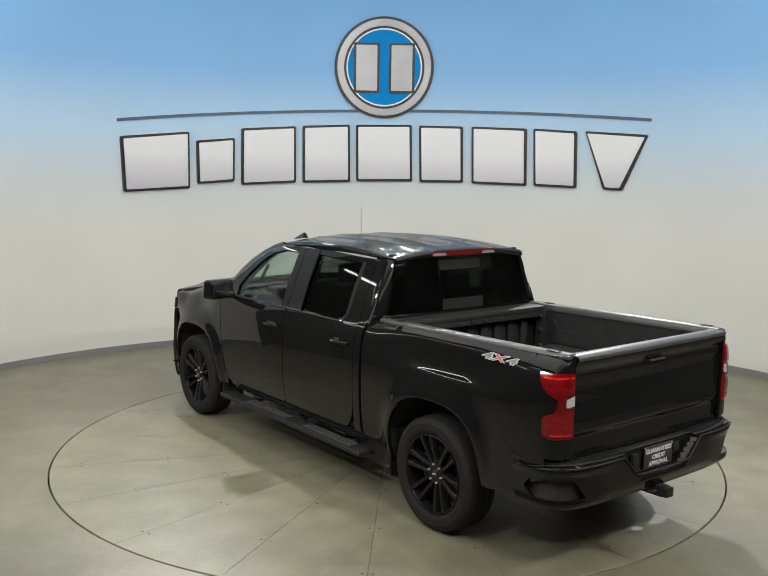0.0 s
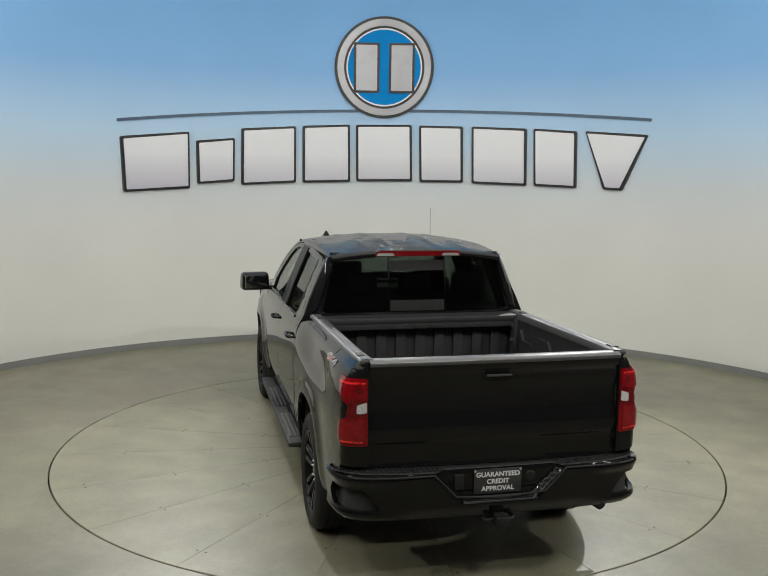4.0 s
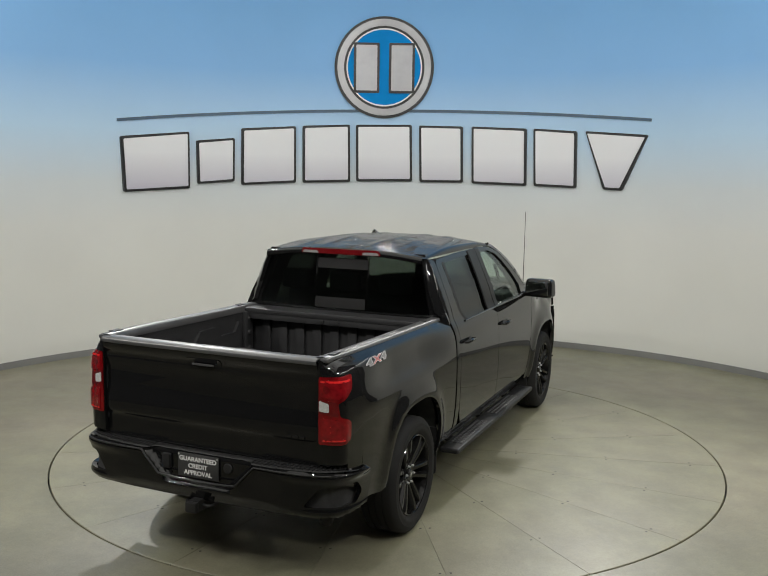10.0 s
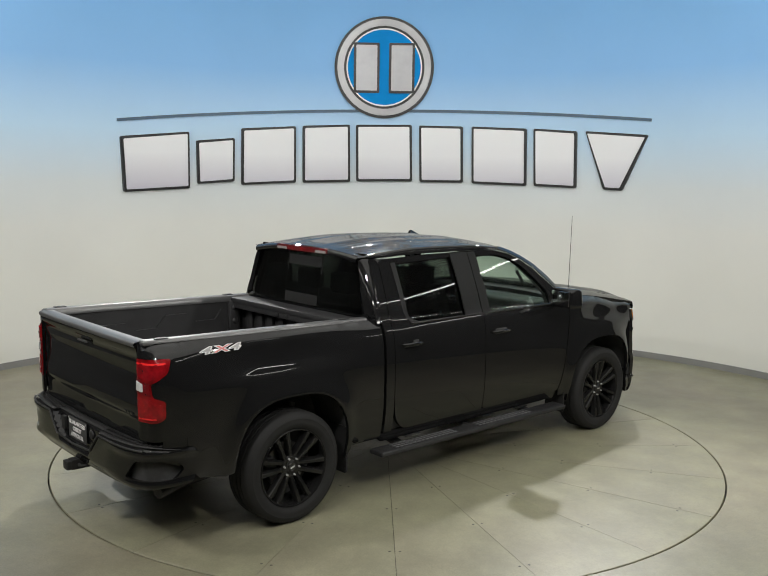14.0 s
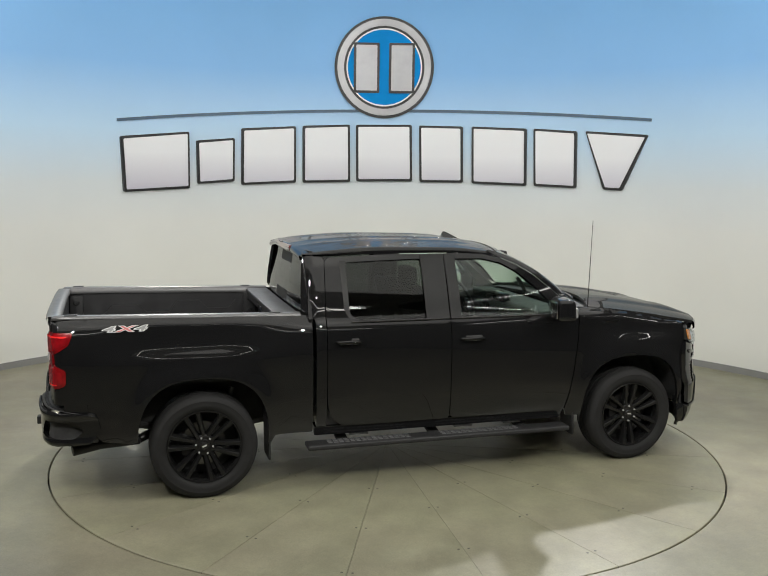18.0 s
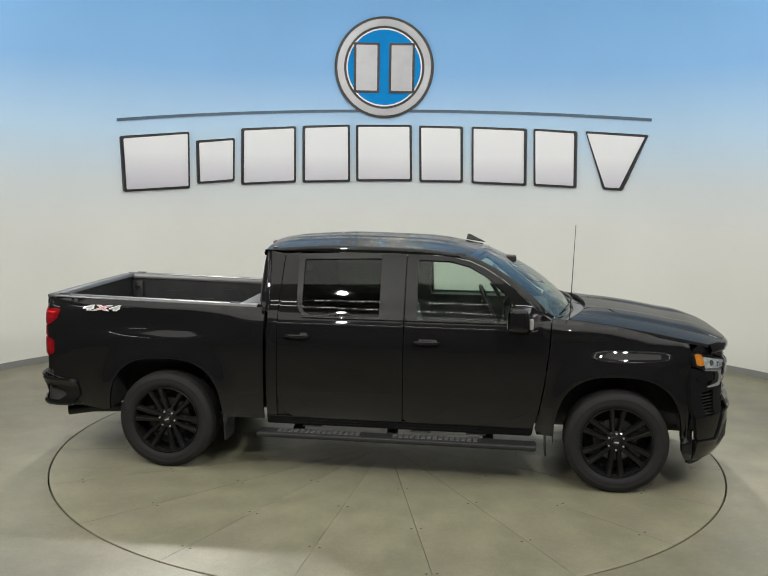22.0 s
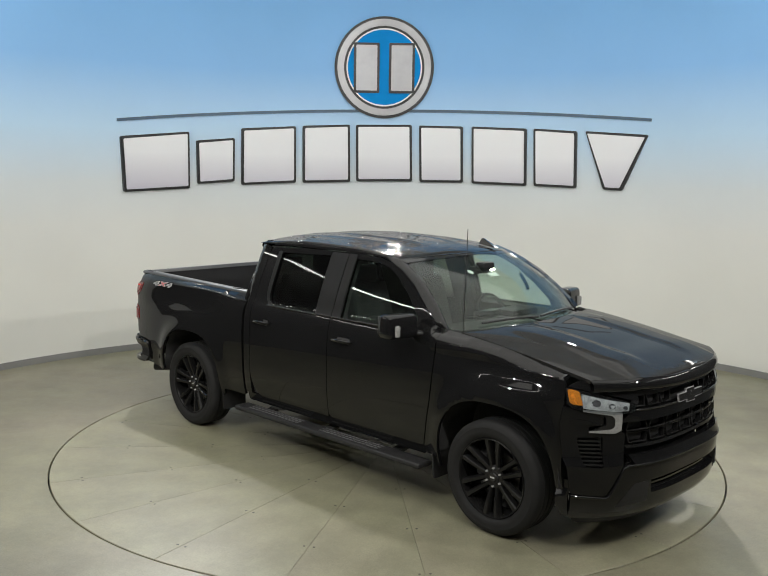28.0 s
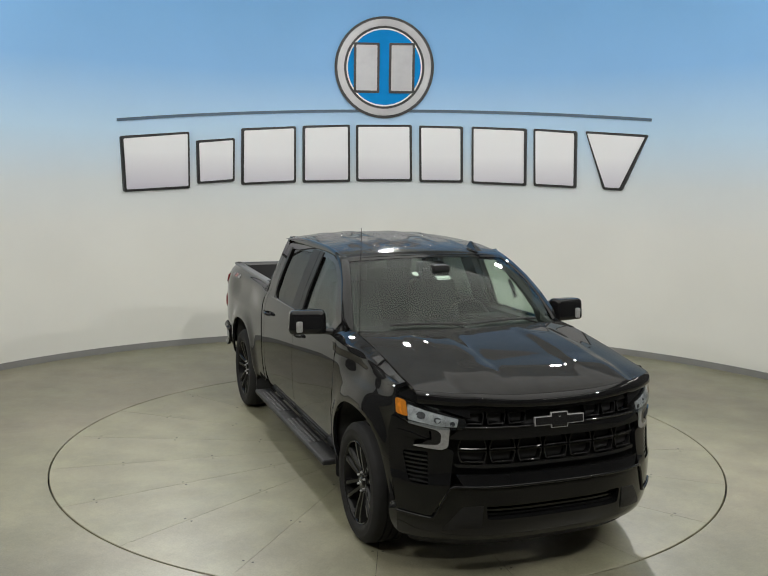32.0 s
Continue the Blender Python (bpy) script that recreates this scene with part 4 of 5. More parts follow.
def headlight(s):
    out = (1, 0, 0)
    nm = lambda off: (lambda a, z: (nose_x(a, z) + off, s * a, z))
    lamp = panel("headlight", fillet([(0.60, 1.055, 0.01), (0.60, 0.995, 0.01), (0.68, 0.990), (0.70, 0.985, 0.01), (0.698, 0.880, 0.02), (0.85, 0.866, 0.01), (0.81, 0.91, 0.02), (0.778, 0.92, 0.01), (0.78, 0.972), (0.90, 1.015), (0.95, 1.05, 0.02), (0.945, 1.165, 0.02), (0.90, 1.150)]), nm(0.008), GLOSSBLACK, truck, th=0.04, res=0.03, out=out, label="slim headlight with bright lower bracket")
    panel("reflector_strip", fillet([(0.64, 1.060, 0.006), (0.65, 1.010, 0.006), (0.74, 1.008), (0.893, 1.030, 0.01), (0.893, 1.125, 0.01), (0.80, 1.095)]), nm(0.012), REFLECTOR, lamp, th=0.006, res=0.025, out=out, label="silver reflector")
    # three projector lenses in bright rings
    for a, z, r in ((0.675, 1.030, 0.017), (0.752, 1.045, 0.022), (0.832, 1.066, 0.027)):
        circle = lambda k: [(a + r * k * math.cos(w), z + r * k * math.sin(w)) for w in np.linspace(0, 2 * math.pi, 19)[:-1]]
        eye = panel("projector_ring", circle(1.2), nm(0.015), REFLECTOR, lamp, th=0.005, res=0.02, out=out, label="bright projector ring")
        panel("projector_lens", circle(0.85), nm(0.018), PROJECTOR, eye, th=0.004, res=0.02, out=out)
    panel("daylight_bracket", fillet([(0.688, 1.002, 0.008), (0.696, 0.884, 0.016), (0.730, 0.864, 0.014), (0.868, 0.872, 0.004), (0.868, 0.882, 0.004), (0.752, 0.893, 0.014), (0.735, 0.910, 0.010), (0.732, 0.962, 0.012), (0.752, 0.984, 0.012), (0.893, 1.010, 0.004), (0.893, 1.024, 0.004)]), nm(0.013), WHITELENS, lamp, th=0.006, res=0.02, out=out, label="white running-light bracket")
    panel("amber_lens", fillet([(0.893, 1.05, 0.01), (0.945, 1.058, 0.02), (0.942, 1.158, 0.02), (0.897, 1.142, 0.01)]), nm(0.014), AMBER, lamp, th=0.008, res=0.02, out=out, label="amber side marker")
    panel("lens_cover", fillet([(0.602, 1.053, 0.01), (0.602, 0.997, 0.01), (0.745, 0.99), (0.90, 1.017), (0.948, 1.05, 0.02), (0.943, 1.163, 0.02), (0.90, 1.148)]), nm(0.020), LENS, lamp, th=0.003, res=0.03, out=out)
    panel("lamp_brow", fillet([(0.57, 1.064), (0.90, 1.158), (0.93, 1.165), (0.905, 1.192, 0.02), (0.84, 1.215), (0.70, 1.20), (0.57, 1.175)]), nm(0.004), PAINT, truck, th=0.03, res=0.04, out=out)
    # slatted side intake under the lamp
    pod = panel("corner_panel", fillet([(0.685, 0.655, 0.02), (0.782, 0.442, 0.02), (0.945, 0.458, 0.02), (0.972, 0.70), (0.975, 0.94, 0.02), (0.96, 1.04), (0.90, 1.012), (0.79, 0.985), (0.785, 0.93), (0.86, 0.905), (0.86, 0.865), (0.70, 0.875), (0.66, 0.86, 0.02)]), nm(-0.002), PAINT, truck, [fillet([(0.80, 0.635, 0.02), (0.89, 0.64, 0.02), (0.915, 0.835, 0.02), (0.79, 0.845, 0.02)])], th=0.03, res=0.035, out=out)
    panel("intake_back", [(0.785, 0.62), (0.90, 0.62), (0.925, 0.855), (0.78, 0.855)], nm(-0.05), DARK, pod, th=0.005, res=0.06, out=out)
    for k in range(7):
        z = 0.648 + 0.026 * k
        panel("intake_slat", fillet([(0.79, z, 0.004), (0.905, z + 0.004, 0.004), (0.908, z + 0.016, 0.004), (0.792, z + 0.012, 0.004)]), nm(-0.014), GLOSSBLACK, pod, th=0.02, res=0.05, out=out)
    panel("lamp_blade", fillet([(0.80, 0.920, 0.01), (0.93, 0.925, 0.02), (0.955, 0.965, 0.02), (0.88, 0.952, 0.02)]), nm(0.014), PAINT, pod, th=0.02, res=0.03, out=out)


def grille():
    out = (1, 0, 0)
    gr = panel("grille", [(-0.72, 0.70), (0.72, 0.70), (0.70, 1.14), (-0.70, 1.14)], nosemap(-0.085), VOID, truck, th=0.02, res=0.08, out=out, label="gloss black grille with honeycomb bars")

    def bar(z0, z1, w0, w1, off, m=GLOSSBLACK, th=0.05, name="grille_bar"):
        panel(name, fillet([(-w0, z0, 0.01), (w0, z0, 0.01), (w1, z1, 0.01), (-w1, z1, 0.01)]), nosemap(off), m, gr, th=th, res=0.06, out=out)
    bar(1.098, 1.125, 0.66, 0.64, -0.012)
    bar(0.935, 1.012, 0.70, 0.62, 0.010, PAINT, 0.06, "centre_bar")
    bar(0.755, 0.775, 0.64, 0.66, -0.015)
    bar(0.655, 0.722, 0.62, 0.66, 0.014, PAINT, 0.06, "lower_bar")

    def cell(y, z0, z1, w0, w1):
        """A rounded cell of the honeycomb: a thin frame with a deep open middle."""
        def ring(e):
            return fillet([(y - w0 + e, z0 + e, 0.014), (y + w0 - e, z0 + e, 0.014), (y + w1 - e, z1 - e, 0.014), (y - w1 + e, z1 - e, 0.014)], 3)
        panel("grille_cell", ring(0), nosemap(-0.028), GLOSSBLACK, gr, [ring(0.007)], th=0.05, res=0.04, out=out, edge=0.002)
        tube("cell_lip", [nosemap(-0.016)(y + k, z0 + 0.012) for k in (0.016 - w0, 0.0, w0 - 0.016)], 0.006, GLOSSBLACK, gr, 6)
        panel("cell_insert", ring(0.016), nosemap(-0.058), PLASTIC, gr, th=0.01, res=0.06, out=out)
    for z0, z1, top in ((0.781, 0.857, True), (0.861, 0.932, False)):
        for k in range(7):
            y = -0.546 + 0.182 * k
            cell(y, z0, z1, *((0.070, 0.088) if top else (0.088, 0.070)))
    for k in range(3):
        for s in (-1, 1):
            cell(s * (0.27 + 0.135 * k), 1.016, 1.094, 0.052, 0.064)
    for s in (-1, 1):
        tube("bar_bead", [nosemap(0.008)(s * y, 1.010) for y in np.linspace(0.20, 0.63, 10)], 0.007, GLOSSBLACK, gr, 8)
    # a plain cross-shaped emblem: a wide bar with a taller middle
    em = panel("emblem", fillet([(-0.175, 1.005, 0.004), (-0.06, 1.005, 0.004), (-0.06, 0.985, 0.004), (0.06, 0.985, 0.004), (0.06, 1.005, 0.004), (0.175, 1.005, 0.004), (0.175, 1.062, 0.004), (0.06, 1.062, 0.004), (0.06, 1.083, 0.004), (-0.06, 1.083, 0.004), (-0.06, 1.062, 0.004), (-0.175, 1.062, 0.004)]), nosemap(0.018), CHROME, gr, th=0.012, res=0.05, out=out, label="chrome-edged black emblem")
    panel("emblem_face", fillet([(-0.168, 1.011, 0.003), (-0.054, 1.011, 0.003), (-0.054, 0.991, 0.003), (0.054, 0.991, 0.003), (0.054, 1.011, 0.003), (0.168, 1.011, 0.003), (0.168, 1.056, 0.003), (0.054, 1.056, 0.003), (0.054, 1.077, 0.003), (-0.054, 1.077, 0.003), (-0.054, 1.056, 0.003), (-0.168, 1.056, 0.003)]), nosemap(0.021), GLOSSBLACK, em, th=0.006, res=0.05, out=out)
    # bumper
    holes = [fillet([(-0.47, 0.435, 0.02), (0.47, 0.435, 0.02), (0.48, 0.535, 0.02), (-0.48, 0.535, 0.02)])]
    bp = panel("front_bumper", fillet([(-0.925, 0.275, 0.04), (-0.55, 0.29), (0.55, 0.29), (0.925, 0.275, 0.04), (0.945, 0.450, 0.02), (0.775, 0.432, 0.03), (0.675, 0.645, 0.02), (-0.675, 0.645, 0.02), (-0.775, 0.432, 0.03), (-0.945, 0.450, 0.02)]), nosemap(0.0), PAINT, truck, holes, th=0.05, res=0.05, out=out, label="gloss black front bumper")
    step = [(0.945, 0.446), (0.88, 0.440), (0.785, 0.430), (0.765, 0.440), (0.690, 0.630), (0.665, 0.645), (0.30, 0.652)]
    line = along(step + [(-u, z) for u, z in step[::-1]], 0.04)
    tube("edge_bead", [nosemap(0.004)(u, z) for u, z in line], 0.010, PAINT, bp, 8, "rounded upper edge of the bumper")
    panel("intake_back", [(-0.54, 0.40), (0.54, 0.40), (0.56, 0.58), (-0.56, 0.58)], nosemap(-0.09), DARK, bp, th=0.01, res=0.1, out=out)
    for z in (0.448, 0.476, 0.504):
        panel("intake_slat", fillet([(-0.46, z, 0.004), (0.46, z, 0.004), (0.465, z + 0.013, 0.004), (-0.465, z + 0.013, 0.004)]), nosemap(-0.045), GLOSSBLACK, bp, th=0.03, res=0.08, out=out)
    for s in (-1, 1):
        panel("fog_panel", fillet([(s * 0.505, 0.385, 0.01), (s * 0.73, 0.36, 0.02), (s * 0.62, 0.52, 0.02), (s * 0.50, 0.53, 0.01)]), nosemap(0.006), PLASTIC, bp, th=0.02, res=0.05, out=out)
        panel("fog_lamp", fillet([(s * 0.525, 0.40, 0.006), (s * 0.64, 0.395, 0.006), (s * 0.63, 0.432, 0.006), (s * 0.525, 0.437, 0.006)]), nosemap(0.010), PLASTIC, bp, th=0.01, res=0.03, out=out)
    panel("air_dam", fillet([(-0.84, 0.225, 0.03), (0.84, 0.225, 0.03), (0.88, 0.31), (-0.88, 0.31)]), nosemap(-0.06), PLASTIC, truck, th=0.02, res=0.08, out=out, label="flexible black plastic air dam")


def wheel_liner(c, s):
    """The dark inner arch: a barrel round the wheel with a back wall."""
    hoop = [squircle(c, 0.53, 0.575, a) for a in np.linspace(0.05, math.pi - 0.05, 32)]
    liner = loft("wheel_liner", [[(x, s * y, z) for x, z in hoop] for y in (0.55, 0.75, 0.955)], DARK, truck, flip=s > 0)
    panel("liner_back", hoop, lambda x, z: (x, s * 0.56, z), DARK, liner, th=0.01, res=0.15, out=(0, s, 0))


# ---------------------------------------------------------------- the bed
def rear_corner(s, off=0.0):
    """Rear corner surface: u metres outwards from the tailgate's edge, round the corner and along the side."""
    def f(u, z):
        if u < 0.085:
            x, y = -2.935 + 0.02 * (u / 0.085) ** 2, 0.805 + u
            n = (-1, 0)
        elif u < 0.165:
            a = (u - 0.085) / 0.08
            x = -2.915 + 0.055 * (1 - math.cos(a * math.pi / 2)) + 0.012 * a
            y = 0.890 + 0.073 * math.sin(a * math.pi / 2)
            n = (-math.cos(a * math.pi / 2), math.sin(a * math.pi / 2))
        else:
            x = -2.848 + (u - 0.165)
            y = 0.963 + (side_y(x, z, True) - side_y(-2.848, z, True))
            n = (0, 1)
        k = BEDSECTION(z) - BEDSECTION(1.0)
        return (x + n[0] * off, s * (y + k * smooth01(0.02, 0.12, u) + n[1] * off), z)
    return f


LAMP = [(0.004, 0.925, 0.015), (0.140, 0.925, 0.02), (0.190, 0.950, 0.02), (0.193, 1.06, 0.02), (0.120, 1.095, 0.012), (0.112, 1.175, 0.012), (0.215, 1.245, 0.02), (0.245, 1.335, 0.02), (0.004, 1.335, 0.015)]


def tail_light(s):
    o = (-1, s, 0)
    on = lambda off: rear_corner(s, off)
    lamp = panel("tail_light", fillet(LAMP), on(0.006), RED, truck, th=0.03, res=0.025, out=o, label="red tail light with clear reverse lens")
    # the dark bezel between the upper and the lower lens, with the clear lens set in it
    panel("lens_divider", fillet([(0.006, 1.118, 0.006), (0.112, 1.100, 0.01), (0.110, 1.182, 0.01), (0.006, 1.212, 0.006)]), on(0.011), DEEPRED, lamp, th=0.006, res=0.02, out=o, label="dark red divider")
    panel("reverse_lens", fillet([(0.012, 1.132, 0.008), (0.074, 1.124, 0.010), (0.074, 1.176, 0.008), (0.012, 1.196, 0.008)]), on(0.016), CLEARLENS, lamp, th=0.008, res=0.02, out=o, label="clear silver reverse lens")
    # raised lenses with brighter light guides behind them
    low = panel("lower_lens", fillet([(0.030, 0.942, 0.015), (0.134, 0.944, 0.02), (0.170, 0.964, 0.02), (0.170, 1.042, 0.02), (0.105, 1.082, 0.02), (0.030, 1.092, 0.01)]), on(0.013), LAMPRED, lamp, th=0.008, res=0.02, out=o)
    panel("light_guide", fillet([(0.074, 0.968, 0.008), (0.090, 0.968, 0.008), (0.090, 1.058, 0.008), (0.074, 1.058, 0.008)]), on(0.0155), BRIGHTRED, low, th=0.003, res=0.02, out=o, label="bright red light guide")
    panel("light_guide", fillet([(0.035, 0.947, 0.005), (0.140, 0.950, 0.005), (0.140, 0.960, 0.005), (0.035, 0.957, 0.005)]), on(0.0155), BRIGHTRED, low, th=0.003, res=0.02, out=o, label="bright red light guide")
    up = panel("upper_lens", fillet([(0.016, 1.222, 0.010), (0.110, 1.200, 0.015), (0.196, 1.256, 0.015), (0.222, 1.318, 0.015), (0.016, 1.322, 0.010)]), on(0.013), LAMPRED, lamp, th=0.008, res=0.02, out=o)
    panel("light_guide", fillet([(0.020, 1.302, 0.005), (0.200, 1.300, 0.005), (0.206, 1.313, 0.005), (0.020, 1.315, 0.005)]), on(0.0155), BRIGHTRED, up, th=0.003, res=0.02, out=o, label="bright red light guide")
    ring = [(0.062 + 0.026 * math.cos(a), 1.263 + 0.026 * math.sin(a)) for a in np.linspace(0, 2 * math.pi, 17)[:-1]]
    panel("lamp_bowl", ring, on(0.0155), DEEPRED, up, th=0.003, res=0.02, out=o)
    panel("lamp_surround", fillet([(-0.003, 0.80, 0.0), (0.33, 0.80), (0.33, 1.43), (-0.003, 1.43)]), on(0.0), PAINT, truck, [fillet(LAMP)], th=0.02, res=0.04, out=o)


def bed(s):
    o = (0, s, 0)
    x_end = -2.685
    outline = [(-1.022, 0.46)] + [(x, rail_z(x) - 0.012) for x in np.linspace(-1.022, x_end, 12)] + [(x_end, 0.60), (-2.60, 0.50), (-2.43, 0.47)] + [p for p in arch(-AXLE, 176, -2, 26)] + [(-1.32, 0.46)]
    side = panel("bed_side", outline[::-1], sidemap(s, 0, True), PAINT, truck, th=0.025, res=0.034, out=o)
    panel("bed_corner", [(x_end - 0.003, 0.60), (x_end - 0.003, 0.81), (-2.84, 0.81), (-2.84, 0.66)], sidemap(s, 0, True), PAINT, truck, th=0.025, res=0.05, out=o)
    panel("bed_corner", [(x_end - 0.003, 1.39), (x_end - 0.003, 1.43), (-2.88, 1.43), (-2.88, 1.39)], sidemap(s, 0, True), PAINT, truck, th=0.025, res=0.05, out=o)
    wheel_liner(-AXLE, s)
    # decal
    m = pose(0, 0, 0, 90, 0, 180 if s > 0 else 0)
    x, z = -2.445, 1.350
    y = side_y(x, z, True)
    tilt = pose(0, 0, 0, -24)
    for body, dx, material in (("4", -0.108, GREYPRINT), ("X", 0.0, REDPRINT), ("4", 0.108, GREYPRINT)):
        for off, mt, bold in ((0.003, PALEPRINT, 0.0045), (0.0045, material, 0.0005)):
            mm = Matrix.Translation((x - s * dx, s * (side_y(x - s * dx, z, True) + off), z)) @ m @ tilt @ Matrix.Diagonal((2.6, 1, 1, 1))
            lettering("decal_character" if mt is material else "decal_outline", body, 0.062, mt, side, mm, depth=0.0006, bold=bold, slant=0.25)
    # rail cap
    rows = []
    for yy, zz in ((0.874, -0.018), (0.872, -0.004), (0.862, 0.004), (0.83, 0.006), (0.795, 0.004), (0.782, -0.006), (0.782, -0.05)):
        rows.append([(xx, s * (yy - 0.02 * max((-2.45 - xx) / 0.47, 0) ** 2), rail_z(xx) + zz) for xx in np.linspace(-2.90, -1.10, 20)])
    loft("rail_cap", rows, CAPM, truck, "textured black rail cap", flip=s < 0)
    for xx in (-2.78, -1.30):
        boxpart("stake_pocket_cover", (xx, s * 0.828, rail_z(xx) + 0.008), (0.085, 0.045, 0.008), PLASTIC, truck, 0.004)
    inner = panel("bed_inner_side", [(-2.90, 0.88), (-1.15, 0.88), (-1.15, 1.36), (-2.90, 1.39)], lambda x, z: (x, s * 0.790, z), LINER, truck, th=0.02, res=0.15, out=(0, -s, 0))
    # pressed pattern of the inner wall: a stepped raised band and uprights
    step = [(-2.62, 1.16), (-2.52, 1.27), (-2.30, 1.27), (-2.22, 1.20), (-2.02, 1.20), (-1.94, 1.30), (-1.74, 1.30), (-1.66, 1.22), (-1.46, 1.22), (-1.40, 1.30)]
    panel("pressing", [(-2.70, 1.10), (-1.40, 1.10)] + step[::-1] + [(-2.70, 1.16)], lambda x, z: (x, s * 0.752, z), LINER, inner, th=0.04, res=0.05, out=(0, -s, 0), edge=0.014)
    for xx in (-1.27, -2.80):
        boxpart("upright", (xx, s * 0.775, 1.14), (0.11, 0.045, 0.46), LINER, inner, 0.012)
        for zz in (1.31, 1.19, 1.05):
            lathed("tie_down", [(0, -s * 0.012), (0.018, -s * 0.012), (0.026, 0), (0.03, s * 0.004)], PLASTIC, inner, 14, "y", (xx, s * 0.750, zz))
    boxpart("wheel_housing", (-AXLE, s * 0.70, 0.985), (1.0, 0.25, 0.22), LINER, truck, 0.07)
    # ground-line parts
    panel("mud_flap", fillet([(0.70, 0.25, 0.03), (0.96, 0.25, 0.03), (0.965, 0.62), (0.70, 0.62)]), lambda y, z: (-1.36 + 0.02 * (0.62 - z), s * y, z), PLASTIC, truck, th=0.012, res=0.1, out=(1, 0, 0))
    panel("mud_flap", fillet([(0.74, 0.26, 0.03), (0.96, 0.26, 0.03), (0.965, 0.56), (0.74, 0.56)]), lambda y, z: (1.325 - 0.05 * (z - 0.3), s * y, z), PLASTIC, truck, th=0.012, res=0.1, out=(1, 0, 0))


def bed_centre():
    floor_ = boxpart("bed_floor", (-2.0, 0, 0.89), (1.70, 1.58, 0.03), LINER, truck, 0.004)
    for k in range(13):
        boxpart("floor_rib", (-2.0, -0.72 + 0.12 * k, 0.908), (1.68, 0.06, 0.014), LINER, floor_, 0.006)
    # dark filler added so that no light shows through beside the tailgate
    boxpart("rear_sill", (-2.855, 0, 0.80), (0.05, 1.74, 0.20), DARK, truck, 0.006, label="dark cross member added to close the gap under the tailgate")
    bulk = boxpart("bulkhead", (-1.15, 0, 1.12), (0.03, 1.60, 0.50), LINER, truck, 0.004)
    for k in range(9):
        boxpart("bulkhead_rib", (-1.178, -0.64 + 0.16 * k, 1.10), (0.035, 0.085, 0.40), LINER, bulk, 0.015)
    boxpart("bulkhead_cap", (-1.195, 0, 1.378), (0.20, 1.60, 0.045), CAPDARK, truck, 0.012, label="wide textured cap over the bed's front panel")
    boxpart("cap_ledge", (-1.268, 0, 1.335), (0.035, 1.56, 0.055), LINER, bulk, 0.01)
    for y in (-0.03, 0.03):
        boxpart("latch_plate", (-1.290, y * 2.2, 1.335), (0.012, 0.04, 0.03), PLASTIC, bulk, 0.004)
    # tailgate
    def tg(off):
        def f(y, z):
            x = -2.928
            x -= 0.028 * smooth01(1.33, 1.39, z)
            x += 0.014 * smooth01(1.00, 1.12, z) * smooth01(1.31, 1.22, z)
            x += 0.016 * smooth01(0.96, 0.90, z)
            return (x + 0.012 * (y / 0.8) ** 4 - off, y, z)
        return f
    out = (-1, 0, 0)
    gate = panel("tailgate", fillet([(-0.800, 0.77, 0.015), (0.800, 0.77, 0.015), (0.800, 1.415, 0.01), (-0.800, 1.415, 0.01)]), tg(0), PAINT, truck, th=0.03, res=0.04, out=out, label="closed gloss black tailgate")
    panel("gate_inner", [(-0.80, 0.88), (0.80, 0.88), (0.80, 1.41), (-0.80, 1.41)], lambda y, z: (-2.86, y, z), LINER, gate, th=0.03, res=0.12, out=(1, 0, 0))
    rows = []
    for xx, zz in ((-2.960, 1.405), (-2.966, 1.424), (-2.957, 1.436), (-2.90, 1.441), (-2.858, 1.438), (-2.85, 1.41)):
        rows.append([(xx + 0.012 * (y / 0.8) ** 4, y, zz) for y in np.linspace(-0.80, 0.80, 30)])
    loft("gate_cap", rows, CAPM, gate, "textured black cap along the tailgate", flip=False)
    for s in (-1, 1):
        boxpart("gate_corner_cap", (-2.875, s * 0.828, 1.428), (0.08, 0.060, 0.028), CAPM, truck, 0.014)
    panel("gate_handle", fillet([(-0.125, 1.315, 0.01), (0.125, 1.315, 0.01), (0.125, 1.365, 0.01), (-0.125, 1.365, 0.01)]), tg(0.006), PAINT, gate, th=0.010, res=0.04, out=out, label="gloss black tailgate handle")
    boxpart("handle_grip", (-2.950, 0, 1.328), (0.012, 0.16, 0.014), DARK, gate, 0.004)
    # nine plain raised bars in place of the pressed brand name
    for k in range(9):
        y = -0.60 + 1.2 * k / 8
        panel("pressed_bar", fillet([(y - 0.052, 1.125, 0.008), (y + 0.052, 1.125, 0.008), (y + 0.052, 1.215, 0.008), (y - 0.052, 1.215, 0.008)]), tg(0.002), PAINT, gate, th=0.006, res=0.06, out=out)
    for k in range(3):
        boxpart("trim_badge_bar", (-2.921, -0.60 - 0.045 * k, 0.945), (0.006, 0.034, 0.022), GLOSSBLACK, gate, 0.003)


# ---------------------------------------------------------------- rear bumper
BUMPER_PLAN = [(0.0, -3.045, 0.0), (0.5, -3.035, 0.5), (0.78, -3.00, 0.78), (0.92, -2.945, 0.915), (1.02, -2.855, 0.972), (1.14, -2.74, 0.992), (1.28, -2.60, 0.998)]


